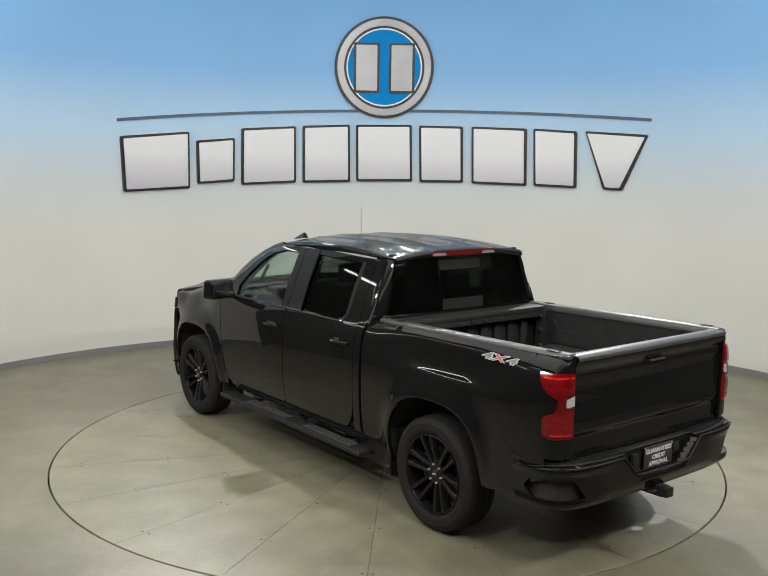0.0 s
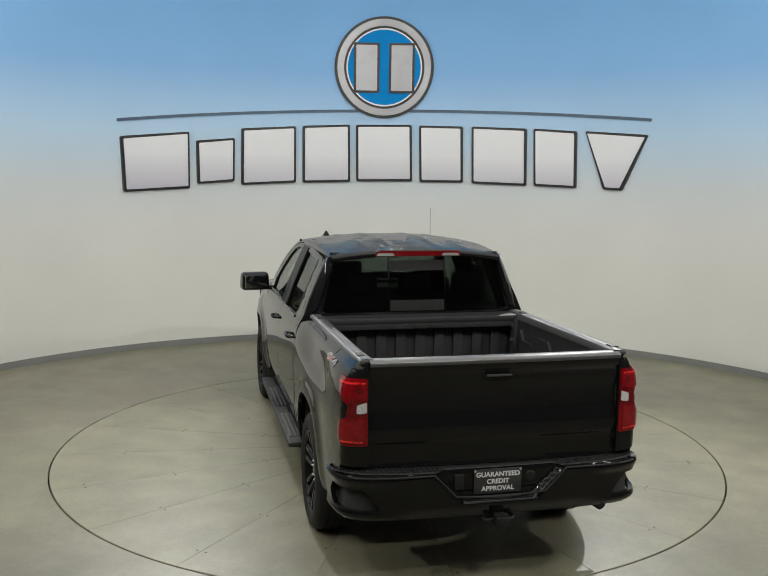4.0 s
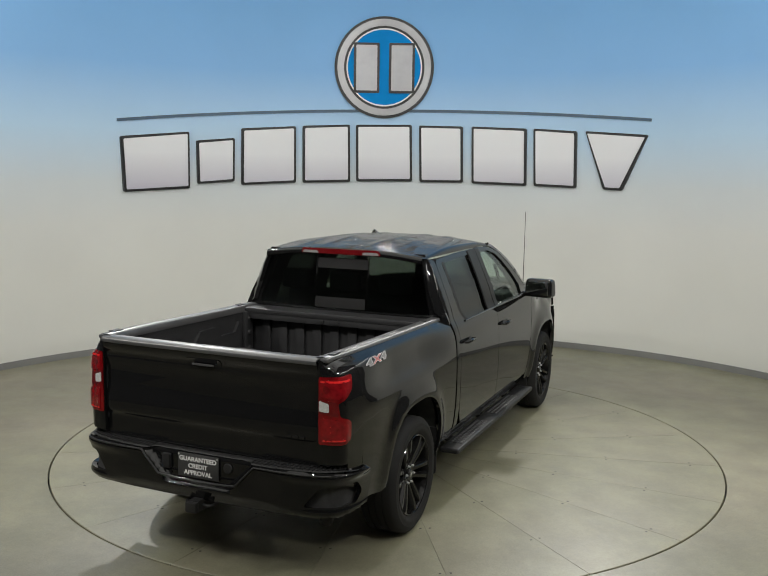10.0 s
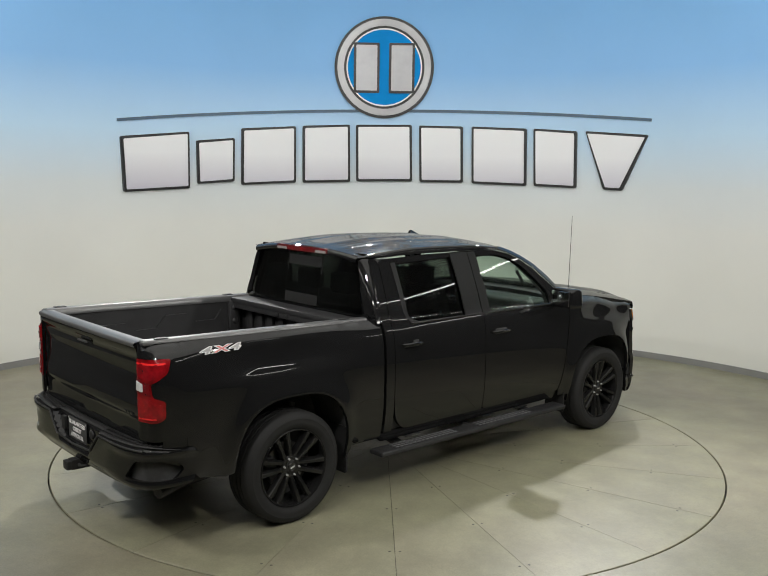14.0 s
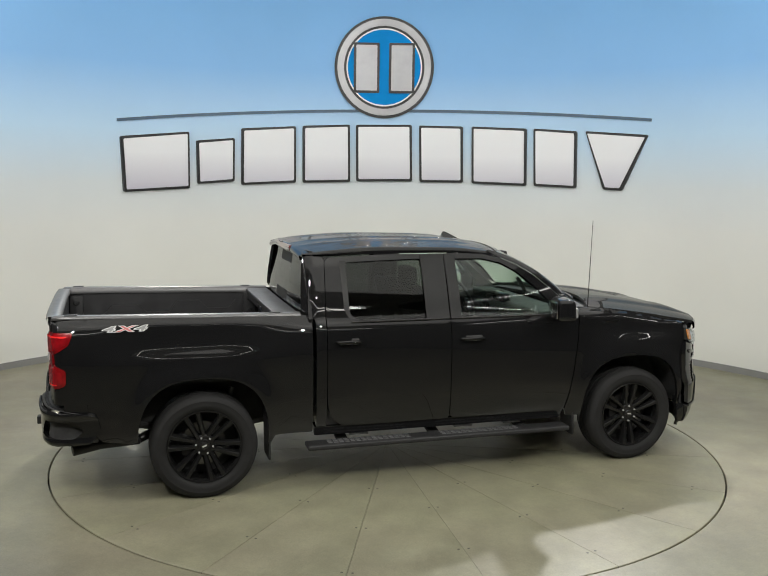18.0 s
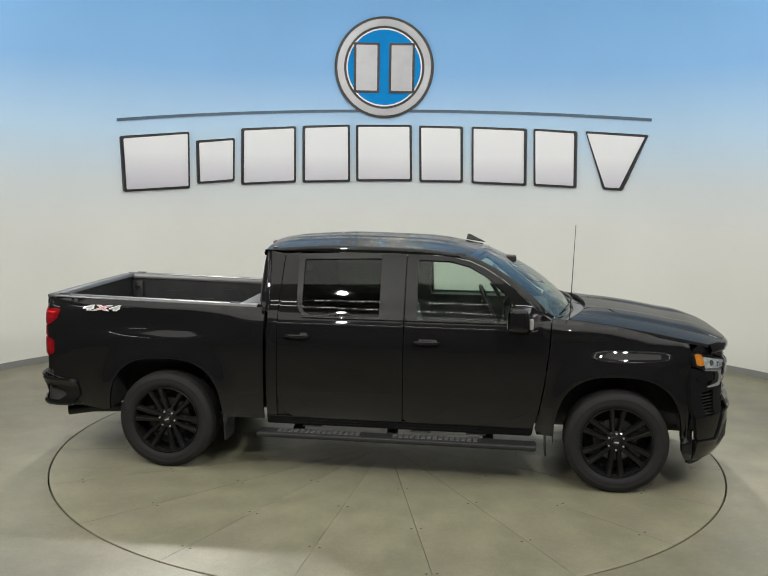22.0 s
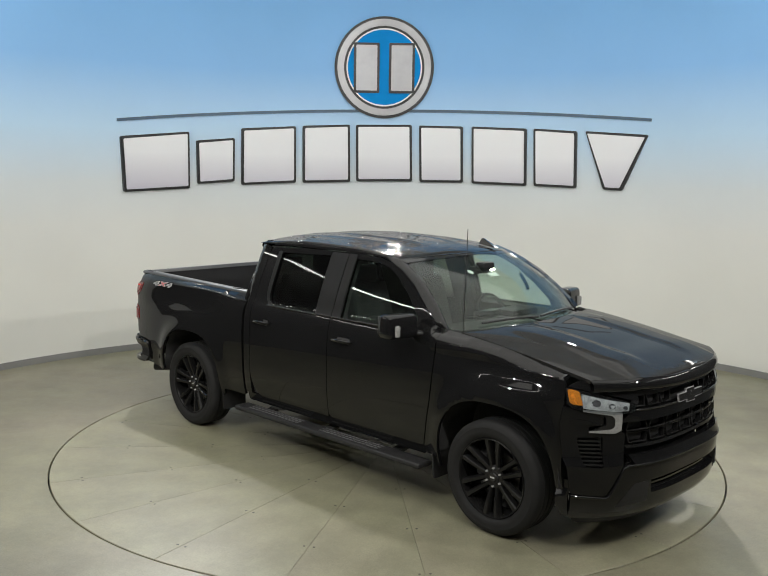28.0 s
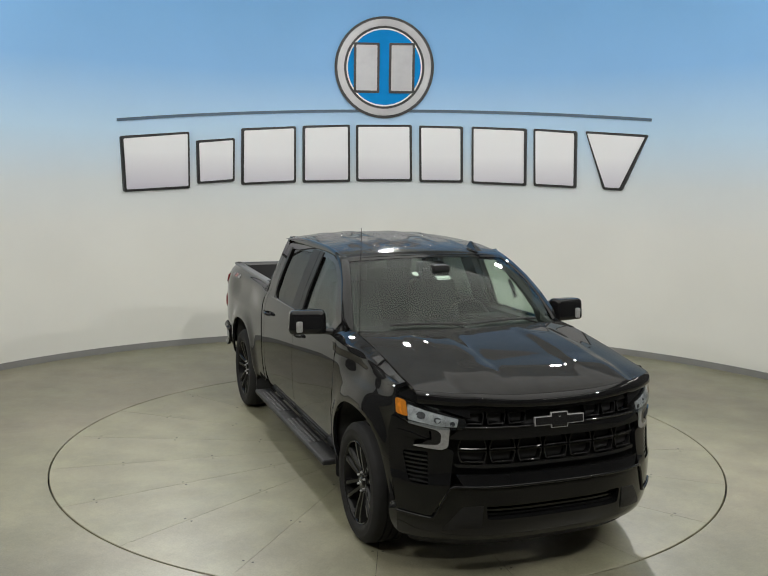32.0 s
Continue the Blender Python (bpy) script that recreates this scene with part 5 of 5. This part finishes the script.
def rear_bumper():
    fx, fy = curve([(p[0], p[1]) for p in BUMPER_PLAN]), curve([(p[0], p[2]) for p in BUMPER_PLAN])

    def recess(u, z):
        """The plate's trapezoid recess in the middle."""
        half = 0.235 + 0.15 * min(max((z - 0.60) / 0.14, 0), 1)
        return smooth01(half + 0.028, half - 0.02, abs(u)) * smooth01(0.565, 0.60, z)

    def bm_map(off=0.0, rec=1.0):
        def f(u, z):
            s = -1 if u < 0 else 1
            a = abs(u)
            tuck = 0.035 * smooth01(0.56, 0.47, z) + 0.015 * smooth01(0.74, 0.78, z)
            x, y = fx(a), fy(a)
            n = smooth01(1.15, 0.6, a)
            # rolled upper and lower edges, with a hollow between them, towards the corners
            tuck -= smooth01(0.45, 0.85, a) * (0.024 * math.exp(-((z - 0.728) / 0.030) ** 2) + 0.030 * math.exp(-((z - 0.508) / 0.028) ** 2))
            return (x + n * (tuck + 0.055 * rec * recess(u, z)) - off * n, s * (y - (1 - n) * tuck + (1 - n) * off), z)
        return f
    out = (-1, 0, 0)
    hole = lambda s: fillet([(s * 0.74, 0.548, 0.02), (s * 1.10, 0.545, 0.03), (s * 1.17, 0.60, 0.03), (s * 1.11, 0.672, 0.03), (s * 0.84, 0.672, 0.03)])
    b = panel("rear_bumper", fillet([(-1.20, 0.50, 0.03), (-0.80, 0.475), (0.80, 0.475), (1.20, 0.50, 0.03), (1.27, 0.60, 0.02), (1.25, 0.715, 0.04), (1.05, 0.745), (0.88, 0.765), (-0.88, 0.765), (-1.05, 0.745), (-1.25, 0.715, 0.04), (-1.27, 0.60, 0.02)]), bm_map(), PAINT, truck, [hole(-1), hole(1)], th=0.03, res=0.017, out=out, label="gloss black rear bumper with corner steps")
    # top tread
    rows = []
    for f in (0.0, 0.03, 0.97, 1.0):
        rows.append([(fx(abs(u)) + 0.013 + f * 0.115 * smooth01(1.2, 0.7, abs(u)) + 0.05 * recess(u, 0.8) * (1 - f), (1 if u >= 0 else -1) * (fy(abs(u)) - 0.013 - f * 0.10 * smooth01(0.75, 1.1, abs(u))), 0.765 + (0.004 if 0 < f < 1 else 0) - 0.05 * smooth01(0.9, 1.25, abs(u))) for u in np.linspace(-1.22, 1.22, 70)])
    loft("step_pad", rows, PLASTIC, b, "ribbed black step pad", flip=True)
    tread = None
    for k in range(64):
        u = -0.98 + 1.96 * k / 63
        if abs(u) < 0.36:
            continue
        for j in range(2):
            bmx = boxpart("tread_block", (fx(abs(u)) + 0.045 + 0.045 * j, (1 if u >= 0 else -1) * fy(abs(u)) * 0.985, 0.772 - 0.02 * smooth01(0.9, 1.25, abs(u))), (0.03, 0.016, 0.006), PLASTIC, b, 0.002) if tread is None else new("tread_block", tread)
            if tread is None:
                tread, first = bmx.data, Vector((fx(abs(u)) + 0.045 + 0.045 * j, (1 if u >= 0 else -1) * fy(abs(u)) * 0.985, 0.772 - 0.02 * smooth01(0.9, 1.25, abs(u))))
            else:
                bmx.parent = b
                bmx.location = Vector((fx(abs(u)) + 0.045 + 0.045 * j, (1 if u >= 0 else -1) * fy(abs(u)) * 0.985, 0.772 - 0.02 * smooth01(0.9, 1.25, abs(u)))) - first
    for s in (-1, 1):
        panel("corner_step", fillet([(s * 0.66, 0.49), (s * 1.25, 0.49), (s * 1.27, 0.60), (s * 1.24, 0.72), (s * 0.70, 0.73)]), bm_map(-0.06, 0), DARK, b, th=0.01, res=0.06, out=out)
        for j in range(4):
            rows = [[(fx(a) + 0.012 + 0.022 * j + dx, s * (fy(a) - 0.012 - 0.022 * j * smooth01(0.7, 1.0, a)), 0.533 + dz) for a in np.linspace(0.82, 1.11, 12)] for dx, dz in ((0, 0), (0.002, 0.007), (0.012, 0.007), (0.014, 0))]
            loft("step_rib", rows, PLASTIC, b, flip=s > 0)
    # raised beads along the plate recess and the top edge
    bead = lambda pts: [tuple(np.array(bm_map(0.004, 0)(u, z))) for u, z in along(pts, 0.04)]
    for s in (-1, 1):
        tube("edge_bead", bead([(s * 0.90, 0.748), (s * 0.42, 0.752), (s * 0.285, 0.615), (s * 0.0, 0.600)]), 0.007, PLASTIC, b, 8)
    # plate: black board with white words
    plate = boxpart("number_plate", (-3.000, 0.01, 0.685), (0.008, 0.305, 0.152), DARK, truck, 0.003, label="black dealer plate with white words")
    m = pose(-3.006, 0.01, 0.685, 90, 0, -90)
    for word, dz, w in (("GUARANTEED", 0.042, 0.041), ("CREDIT", -0.002, 0.040), ("APPROVAL", -0.046, 0.041)):
        lettering("plate_word", word, w, WHITE, plate, Matrix.Translation((0, 0, dz)) @ m @ Matrix.Diagonal((1.05, 1, 1, 1)), depth=0.0006, bold=0.0012)
    for y, z in ((-0.135, 0.75), (0.155, 0.75)):
        screw = lathed("plate_screw", [(0, 0.004), (0.006, 0.003), (0.008, 0)], CHROME, plate, 10, "z")
        screw.matrix_basis = pose(-3.004, y, z, 0, -90, 0)
    boxpart("plug_socket", (-2.995, 0.255, 0.69), (0.03, 0.06, 0.095), PLASTIC, b, 0.008)
    lock = lathed("lock_cover", [(0, 0.01), (0.03, 0.008), (0.034, 0)], PLASTIC, b, 16, "z")
    lock.matrix_basis = pose(-2.99, -0.205, 0.70, 0, -90, 0)
    hitch = boxpart("hitch_receiver", (-2.93, 0, 0.45), (0.28, 0.075, 0.075), PLASTIC, truck, 0.008, label="square tow hitch receiver")
    boxpart("hitch_plug", (-3.085, 0, 0.45), (0.04, 0.08, 0.065), PLASTIC, hitch, 0.01)
    for s in (-1, 1):
        tube("hitch_loop", [(-3.02, s * 0.04, 0.45), (-3.03, s * 0.08, 0.45), (-3.0, s * 0.10, 0.45), (-2.92, s * 0.09, 0.45)], 0.010, PLASTIC, hitch, 8)
    tube("exhaust_tip", [(-2.35, -0.70, 0.43), (-2.62, -0.74, 0.425), (-2.80, -0.79, 0.40)], 0.042, PLASTIC, truck, 14, "dark exhaust tailpipe")


# ---------------------------------------------------------------- wheels
def make_wheel():
    """One wheel about its hub, outer face towards +y."""
    wheel = new("wheel")
    wheel.parent = truck
    R, w = TYRE_R, 0.1375
    prof = [(0.285, -0.115), (0.300, -0.128), (0.335, -0.137), (0.375, -0.132), (0.398, -0.118), (R - 0.004, -0.103)]
    for c in (-0.078, -0.026, 0.026, 0.078):
        prof += [(R, c - 0.022), (R, c + 0.019), (R - 0.009, c + 0.021), (R - 0.009, c + 0.029)] if c < 0.07 else [(R, c - 0.022), (R - 0.003, 0.103)]
    prof += [(0.398, 0.118), (0.375, 0.132), (0.362, 0.136), (0.358, 0.1345), (0.335, 0.139), (0.312, 0.134), (0.308, 0.131), (0.300, 0.128), (0.287, 0.116)]
    tyre = lathed("tyre", prof, RUBBER, wheel, 72, "y", label="black road tyre with faint sidewall ribs")
    lathed("rim_barrel", [(0.288, 0.122), (0.284, 0.126), (0.276, 0.122), (0.268, 0.105), (0.262, 0.06), (0.255, -0.02), (0.262, -0.10), (0.285, -0.118)], RIM, wheel, 64)
    face = lathed("rim_hub", [(0.0, 0.088), (0.045, 0.088), (0.050, 0.083), (0.075, 0.085), (0.088, 0.074), (0.09, 0.02)], RIM, wheel, 40, label="gloss black hub with exposed nuts")
    spoke = None
    for k in range(6):
        for s in (-1, 1):
            if spoke is None or s == 1 and k == 0:
                bm = bmesh.new()
                rows = []
                for r, c, wd, h in ((0.062, 0.021, 0.044, 0.080), (0.11, 0.029, 0.040, 0.090), (0.17, 0.036, 0.042, 0.104), (0.23, 0.043, 0.047, 0.114), (0.276, 0.050, 0.060, 0.118)):
                    rows.append([bm.verts.new((s * c + dx * wd / 2, y, r)) for dx, y in ((-1.15, h - 0.045), (-0.75, h - 0.006), (-0.5, h), (0.5, h), (0.75, h - 0.006), (1.15, h - 0.045))])
                for a, b in zip(rows[:-1], rows[1:]):
                    for i in range(5):
                        bm.faces.new((a[i], a[i + 1], b[i + 1], b[i]))
                    bm.faces.new((a[5], a[0], b[0], b[5]))
                ob = part("spoke", bm, RIM, wheel, smooth=True)
                if s == -1:
                    spoke = ob.data
                else:
                    spoke2 = ob.data
            else:
                ob = new("spoke", spoke if s == -1 else spoke2)
                ob.parent = wheel
            ob.matrix_basis = pose(0, 0, 0, 0, 60 * k, 0)
    nut = None
    for k in range(6):
        a = radians(60 * k + 30)
        if nut is None:
            ob = lathed("wheel_nut", [(0, 0.022), (0.005, 0.021), (0.0075, 0.017), (0.009, 0.0)], CHROME, face, 6)
            nut = ob.data
        else:
            ob = new("wheel_nut", nut)
            ob.parent = face
        ob.location = (0.066 * math.cos(a), 0.080, 0.066 * math.sin(a))
    lathed("centre_cap", [(0, 0.098), (0.028, 0.096), (0.034, 0.088)], GLOSSBLACK, face, 24)
    boxpart("cap_emblem", (0, 0.099, 0), (0.036, 0.003, 0.012), CHROME, face, 0.002, label="small plain chrome bar")
    lathed("brake_disc", [(0.06, 0.01), (0.172, 0.01), (0.172, -0.02), (0.06, -0.02)], STEEL, wheel, 48, label="bare steel brake disc")
    boxpart("brake_caliper", (0.135, 0.01, 0.06), (0.09, 0.09, 0.17), PLASTIC, wheel, 0.02)
    lathed("wheel_back", [(0.0, -0.06), (0.26, -0.06)], DARK, wheel, 32)
    return wheel


def wheels():
    first = make_wheel()
    first.matrix_basis = pose(AXLE, 0.865, HUB_Z)
    copy_thing(first, pose(-AXLE, 0.865, HUB_Z, 0, 17, 0))
    copy_thing(first, pose(AXLE, -0.865, HUB_Z, 0, 0, 180))
    copy_thing(first, pose(-AXLE, -0.865, HUB_Z, 0, 21, 180))


# ---------------------------------------------------------------- boards, mirrors, cabin, chassis
def running_board(s):
    x0, x1, y0, y1 = -1.07, 1.24, 0.88, 1.042
    b = part("running_board", block(bmesh.new(), ((x0 + x1) / 2, s * (y0 + y1) / 2, 0.348), (x1 - x0, y1 - y0, 0.042), 0.02, seg=4), PLASTIC, truck, "black running board with ribbed step pads", smooth=True)
    for c in (-0.55, 0.42):
        pad = boxpart("step_pad", (c, s * 0.962, 0.3685), (0.72, 0.118, 0.006), PLASTIC, b, 0.003)
        for k in range(15):
            for j in range(3):
                if k == 0 and j == 0:
                    rib = boxpart("pad_rib", (0, 0, 0), (0.034, 0.016, 0.006), PADGREY, b, 0.002)
                    me = rib.data
                else:
                    rib = new("pad_rib", me)
                    rib.parent = b
                rib.location = (c - 0.33 + k * 0.047, s * (0.925 + 0.037 * j), 0.373)
    for c in (-0.75, 0.05, 0.85):
        boxpart("board_bracket", (c, s * 0.80, 0.36), (0.09, 0.22, 0.03), DARK, b, 0.006, rot=pose(0, 0, 0, s * -12))
    for c in (-0.62, 0.30, 0.75):
        boxpart("bracket_plate", (c, s * 0.885, 0.402), (0.16, 0.05, 0.012), STEEL, b, 0.004, label="bare metal bracket plate")


def mirror(s):
    arm = tube("door_mirror", [(1.14, s * 0.935, 1.335), (1.12, s * 1.00, 1.34), (1.09, s * 1.06, 1.36)], [0.045, 0.04, 0.035], GLOSSBLACK, truck, 12, "gloss black door mirror", flat=0.6)
    panel("mirror_foot", fillet([(1.07, 1.345, 0.02), (1.09, 1.45, 0.02), (1.27, 1.375, 0.02), (1.25, 1.345, 0.01)]), sidemap(s, -0.003), GLOSSBLACK, arm, th=0.01, res=0.05, out=(0, s, 0))
    bm = bmesh.new()
    block(bm, (1.085, s * 1.122, 1.412), (0.165, 0.285, 0.180), 0.045, rot=pose(0, 0, 0, 0, 0, s * 10), taper=(0.86, 0.94), seg=4)
    part("mirror_shell", bm, PAINT, arm, smooth=True)
    boxpart("mirror_glass", (0.999, s * 1.112, 1.412), (0.008, 0.225, 0.130), MIRROR, arm, 0.003, rot=pose(0, 0, 0, 0, 0, s * 10), label="mirror glass")
    boxpart("turn_signal", (1.158, s * 1.20, 1.385), (0.035, 0.045, 0.085), WHITELENS, arm, 0.014, rot=pose(0, 0, 0, 0, 0, s * -25), label="clear turn signal lens")


def seat(x, y, wide):
    st = part("seat", block(bmesh.new(), (x, y, 0.98), (0.50, wide, 0.16), 0.05, seg=3), SEAT, truck, "dark cloth seat", smooth=True)
    part("seat_back", block(bmesh.new(), (x - 0.27, y, 1.27), (0.15, wide * 0.94, 0.60), 0.05, rot=pose(0, 0, 0, 0, -14), taper=(0.8, 0.85), seg=3), SEAT, st, smooth=True)
    for dy in ([0] if wide < 0.8 else [-0.45, 0.0, 0.45]):
        part("headrest", block(bmesh.new(), (x - 0.37, y + dy, 1.635), (0.11, 0.26, 0.17), 0.04, seg=3), SEAT, st, smooth=True)


def cabin():
    seat(0.32, 0.38, 0.54)
    seat(0.32, -0.38, 0.54)
    seat(-0.62, 0.0, 1.35)
    boxpart("cabin_floor", (0.1, 0, 0.62), (2.5, 1.75, 0.05), DARK, truck, 0.01)
    d = part("dashboard", block(bmesh.new(), (1.18, 0, 1.22), (0.50, 1.62, 0.24), 0.06, taper=(0.75, 0.98), seg=3), DASH, truck, "dark moulded dashboard", smooth=True)
    boxpart("screen_hood", (1.03, 0.0, 1.34), (0.06, 0.28, 0.13), GLOSSBLACK, d, 0.012)
    boxpart("gauge_hood", (1.06, 0.38, 1.35), (0.20, 0.36, 0.09), DASH, d, 0.03)
    for y in (-0.72, -0.2, 0.2, 0.72):
        boxpart("air_vent", (0.955, y, 1.25), (0.02, 0.14, 0.07), GLOSSBLACK, d, 0.008)
    wheel_ = new("steering_wheel")
    wheel_.parent = truck
    wheel_.matrix_basis = pose(0.80, 0.38, 1.30, 0, 66, 0)
    ring = [(0.185 * math.cos(a), 0.185 * math.sin(a), 0) for a in np.linspace(0, 2 * math.pi, 33)]
    tube("wheel_rim", ring, 0.016, DASH, wheel_, 8)
    boxpart("wheel_boss", (0.01, 0, -0.02), (0.13, 0.15, 0.06), DASH, wheel_, 0.03)
    for sx, sy in ((0, 0.12), (0, -0.12), (0.12, 0)):
        boxpart("wheel_spoke", (sx, sy, -0.01), (0.04 if sy else 0.11, 0.11 if sy else 0.04, 0.02), DASH, wheel_, 0.008)
    part("inner_mirror", block(bmesh.new(), (0.94, 0.0, 1.735), (0.03, 0.25, 0.07), 0.014, seg=2), DASH, truck, smooth=True)
    boxpart("camera_pod", (1.0, 0.0, 1.775), (0.10, 0.14, 0.06), DASH, truck, 0.02)
    panel("headliner", [(-1.0, -0.66), (0.72, -0.62), (0.72, 0.62), (-1.0, 0.66)], lambda x, y: (x, y, roof_z(x, y) - 0.06), GREYSTRIP, truck, th=0.01, res=0.15, out=(0, 0, -1))
    for s in (-1, 1):
        tube("grab_handle", [(0.92, s * 0.74, 1.50), (0.89, s * 0.73, 1.57), (0.84, s * 0.72, 1.64)], 0.016, GREYSTRIP, truck, 8)


def chassis():
    for s in (-1, 1):
        boxpart("frame_rail", (-0.1, s * 0.45, 0.53), (5.3, 0.09, 0.15), DARK, truck, 0.01)
        tube("rear_spring", [(-2.55, s * 0.55, 0.56), (-2.2, s * 0.55, 0.47), (-1.87, s * 0.55, 0.44), (-1.5, s * 0.55, 0.46), (-1.15, s * 0.55, 0.52)], 0.03, DARK, truck, 8)
        tube("shock_absorber", [(-1.75, s * 0.62, 0.40), (-1.62, s * 0.60, 0.78)], 0.028, STEEL, truck, 10)
    tube("rear_axle", [(-AXLE, -0.80, HUB_Z), (-AXLE, 0.80, HUB_Z)], 0.05, DARK, truck, 12)
    lathed("differential", [(0, 0.14), (0.10, 0.10), (0.15, 0.0), (0.10, -0.10), (0, -0.14)], DARK, truck, 20, "y", (-AXLE, 0, HUB_Z))
    tube("front_axle", [(AXLE, -0.80, HUB_Z), (AXLE, 0.80, HUB_Z)], 0.04, DARK, truck, 12)
    tube("exhaust_pipe", [(1.0, -0.30, 0.40), (0.0, -0.32, 0.38), (-1.3, -0.33, 0.42), (-1.9, -0.45, 0.56), (-2.35, -0.70, 0.43)], 0.035, STEEL, truck, 10)
    part("muffler", block(bmesh.new(), (-0.55, -0.30, 0.42), (0.75, 0.28, 0.17), 0.07, seg=3), STEEL, truck, smooth=True)
    part("fuel_tank", block(bmesh.new(), (-0.45, 0.32, 0.44), (1.1, 0.34, 0.22), 0.06, seg=3), DARK, truck, smooth=True)
    part("engine_tray", block(bmesh.new(), (1.9, 0, 0.52), (1.5, 1.05, 0.25), 0.06, seg=2), DARK, truck, smooth=True)
    tube("spare_wheel", [(-2.45 + 0.27 * math.cos(a), 0.27 * math.sin(a), 0.60) for a in np.linspace(0, 2 * math.pi, 25)], 0.11, RUBBER, truck, 10)


cab()
front_end()
bed_centre()
rear_bumper()
for side_ in (-1, 1):
    doors(side_)
    cab_shell(side_)
    bed(side_)
    tail_light(side_)
    running_board(side_)
    mirror(side_)
wheels()
cabin()
chassis()


def stretch_ends():
    """Sets both overhangs a little longer, as fitted: the tail by 45 mm, the nose by 22 mm."""
    def dx(x):
        return -0.045 * smooth01(-2.40, -2.84, x) + 0.022 * smooth01(2.30, 2.55, x)
    done = set()
    for ob in truck.children_recursive:
        if ob.type == "MESH" and ob.data.name not in done and ob.matrix_basis.to_3x3() == Matrix.Identity(3) and ob.parent.name.split(".")[0] not in ("wheel", "rim_hub", "steering_wheel"):
            done.add(ob.data.name)
            for v in ob.data.vertices:
                v.co.x += dx(v.co.x)
        if abs(ob.location.x) > 2.3:
            ob.location.x += dx(ob.location.x)


stretch_ends()


def heading(t):
    return 128.15 - 6.154 * t


def motions():
    """The disc turns evenly clockwise and carries the truck."""
    times = [float(t) for t in range(33)]
    walk(turntable, [(t, pose(0, 0, 0, 0, 0, heading(t))) for t in times])
    walk(truck, [(t, pose(0, 0, 0, 0, 0, heading(t)) @ pose(0.095, 0.005, 0.0)) for t in times])


motions()
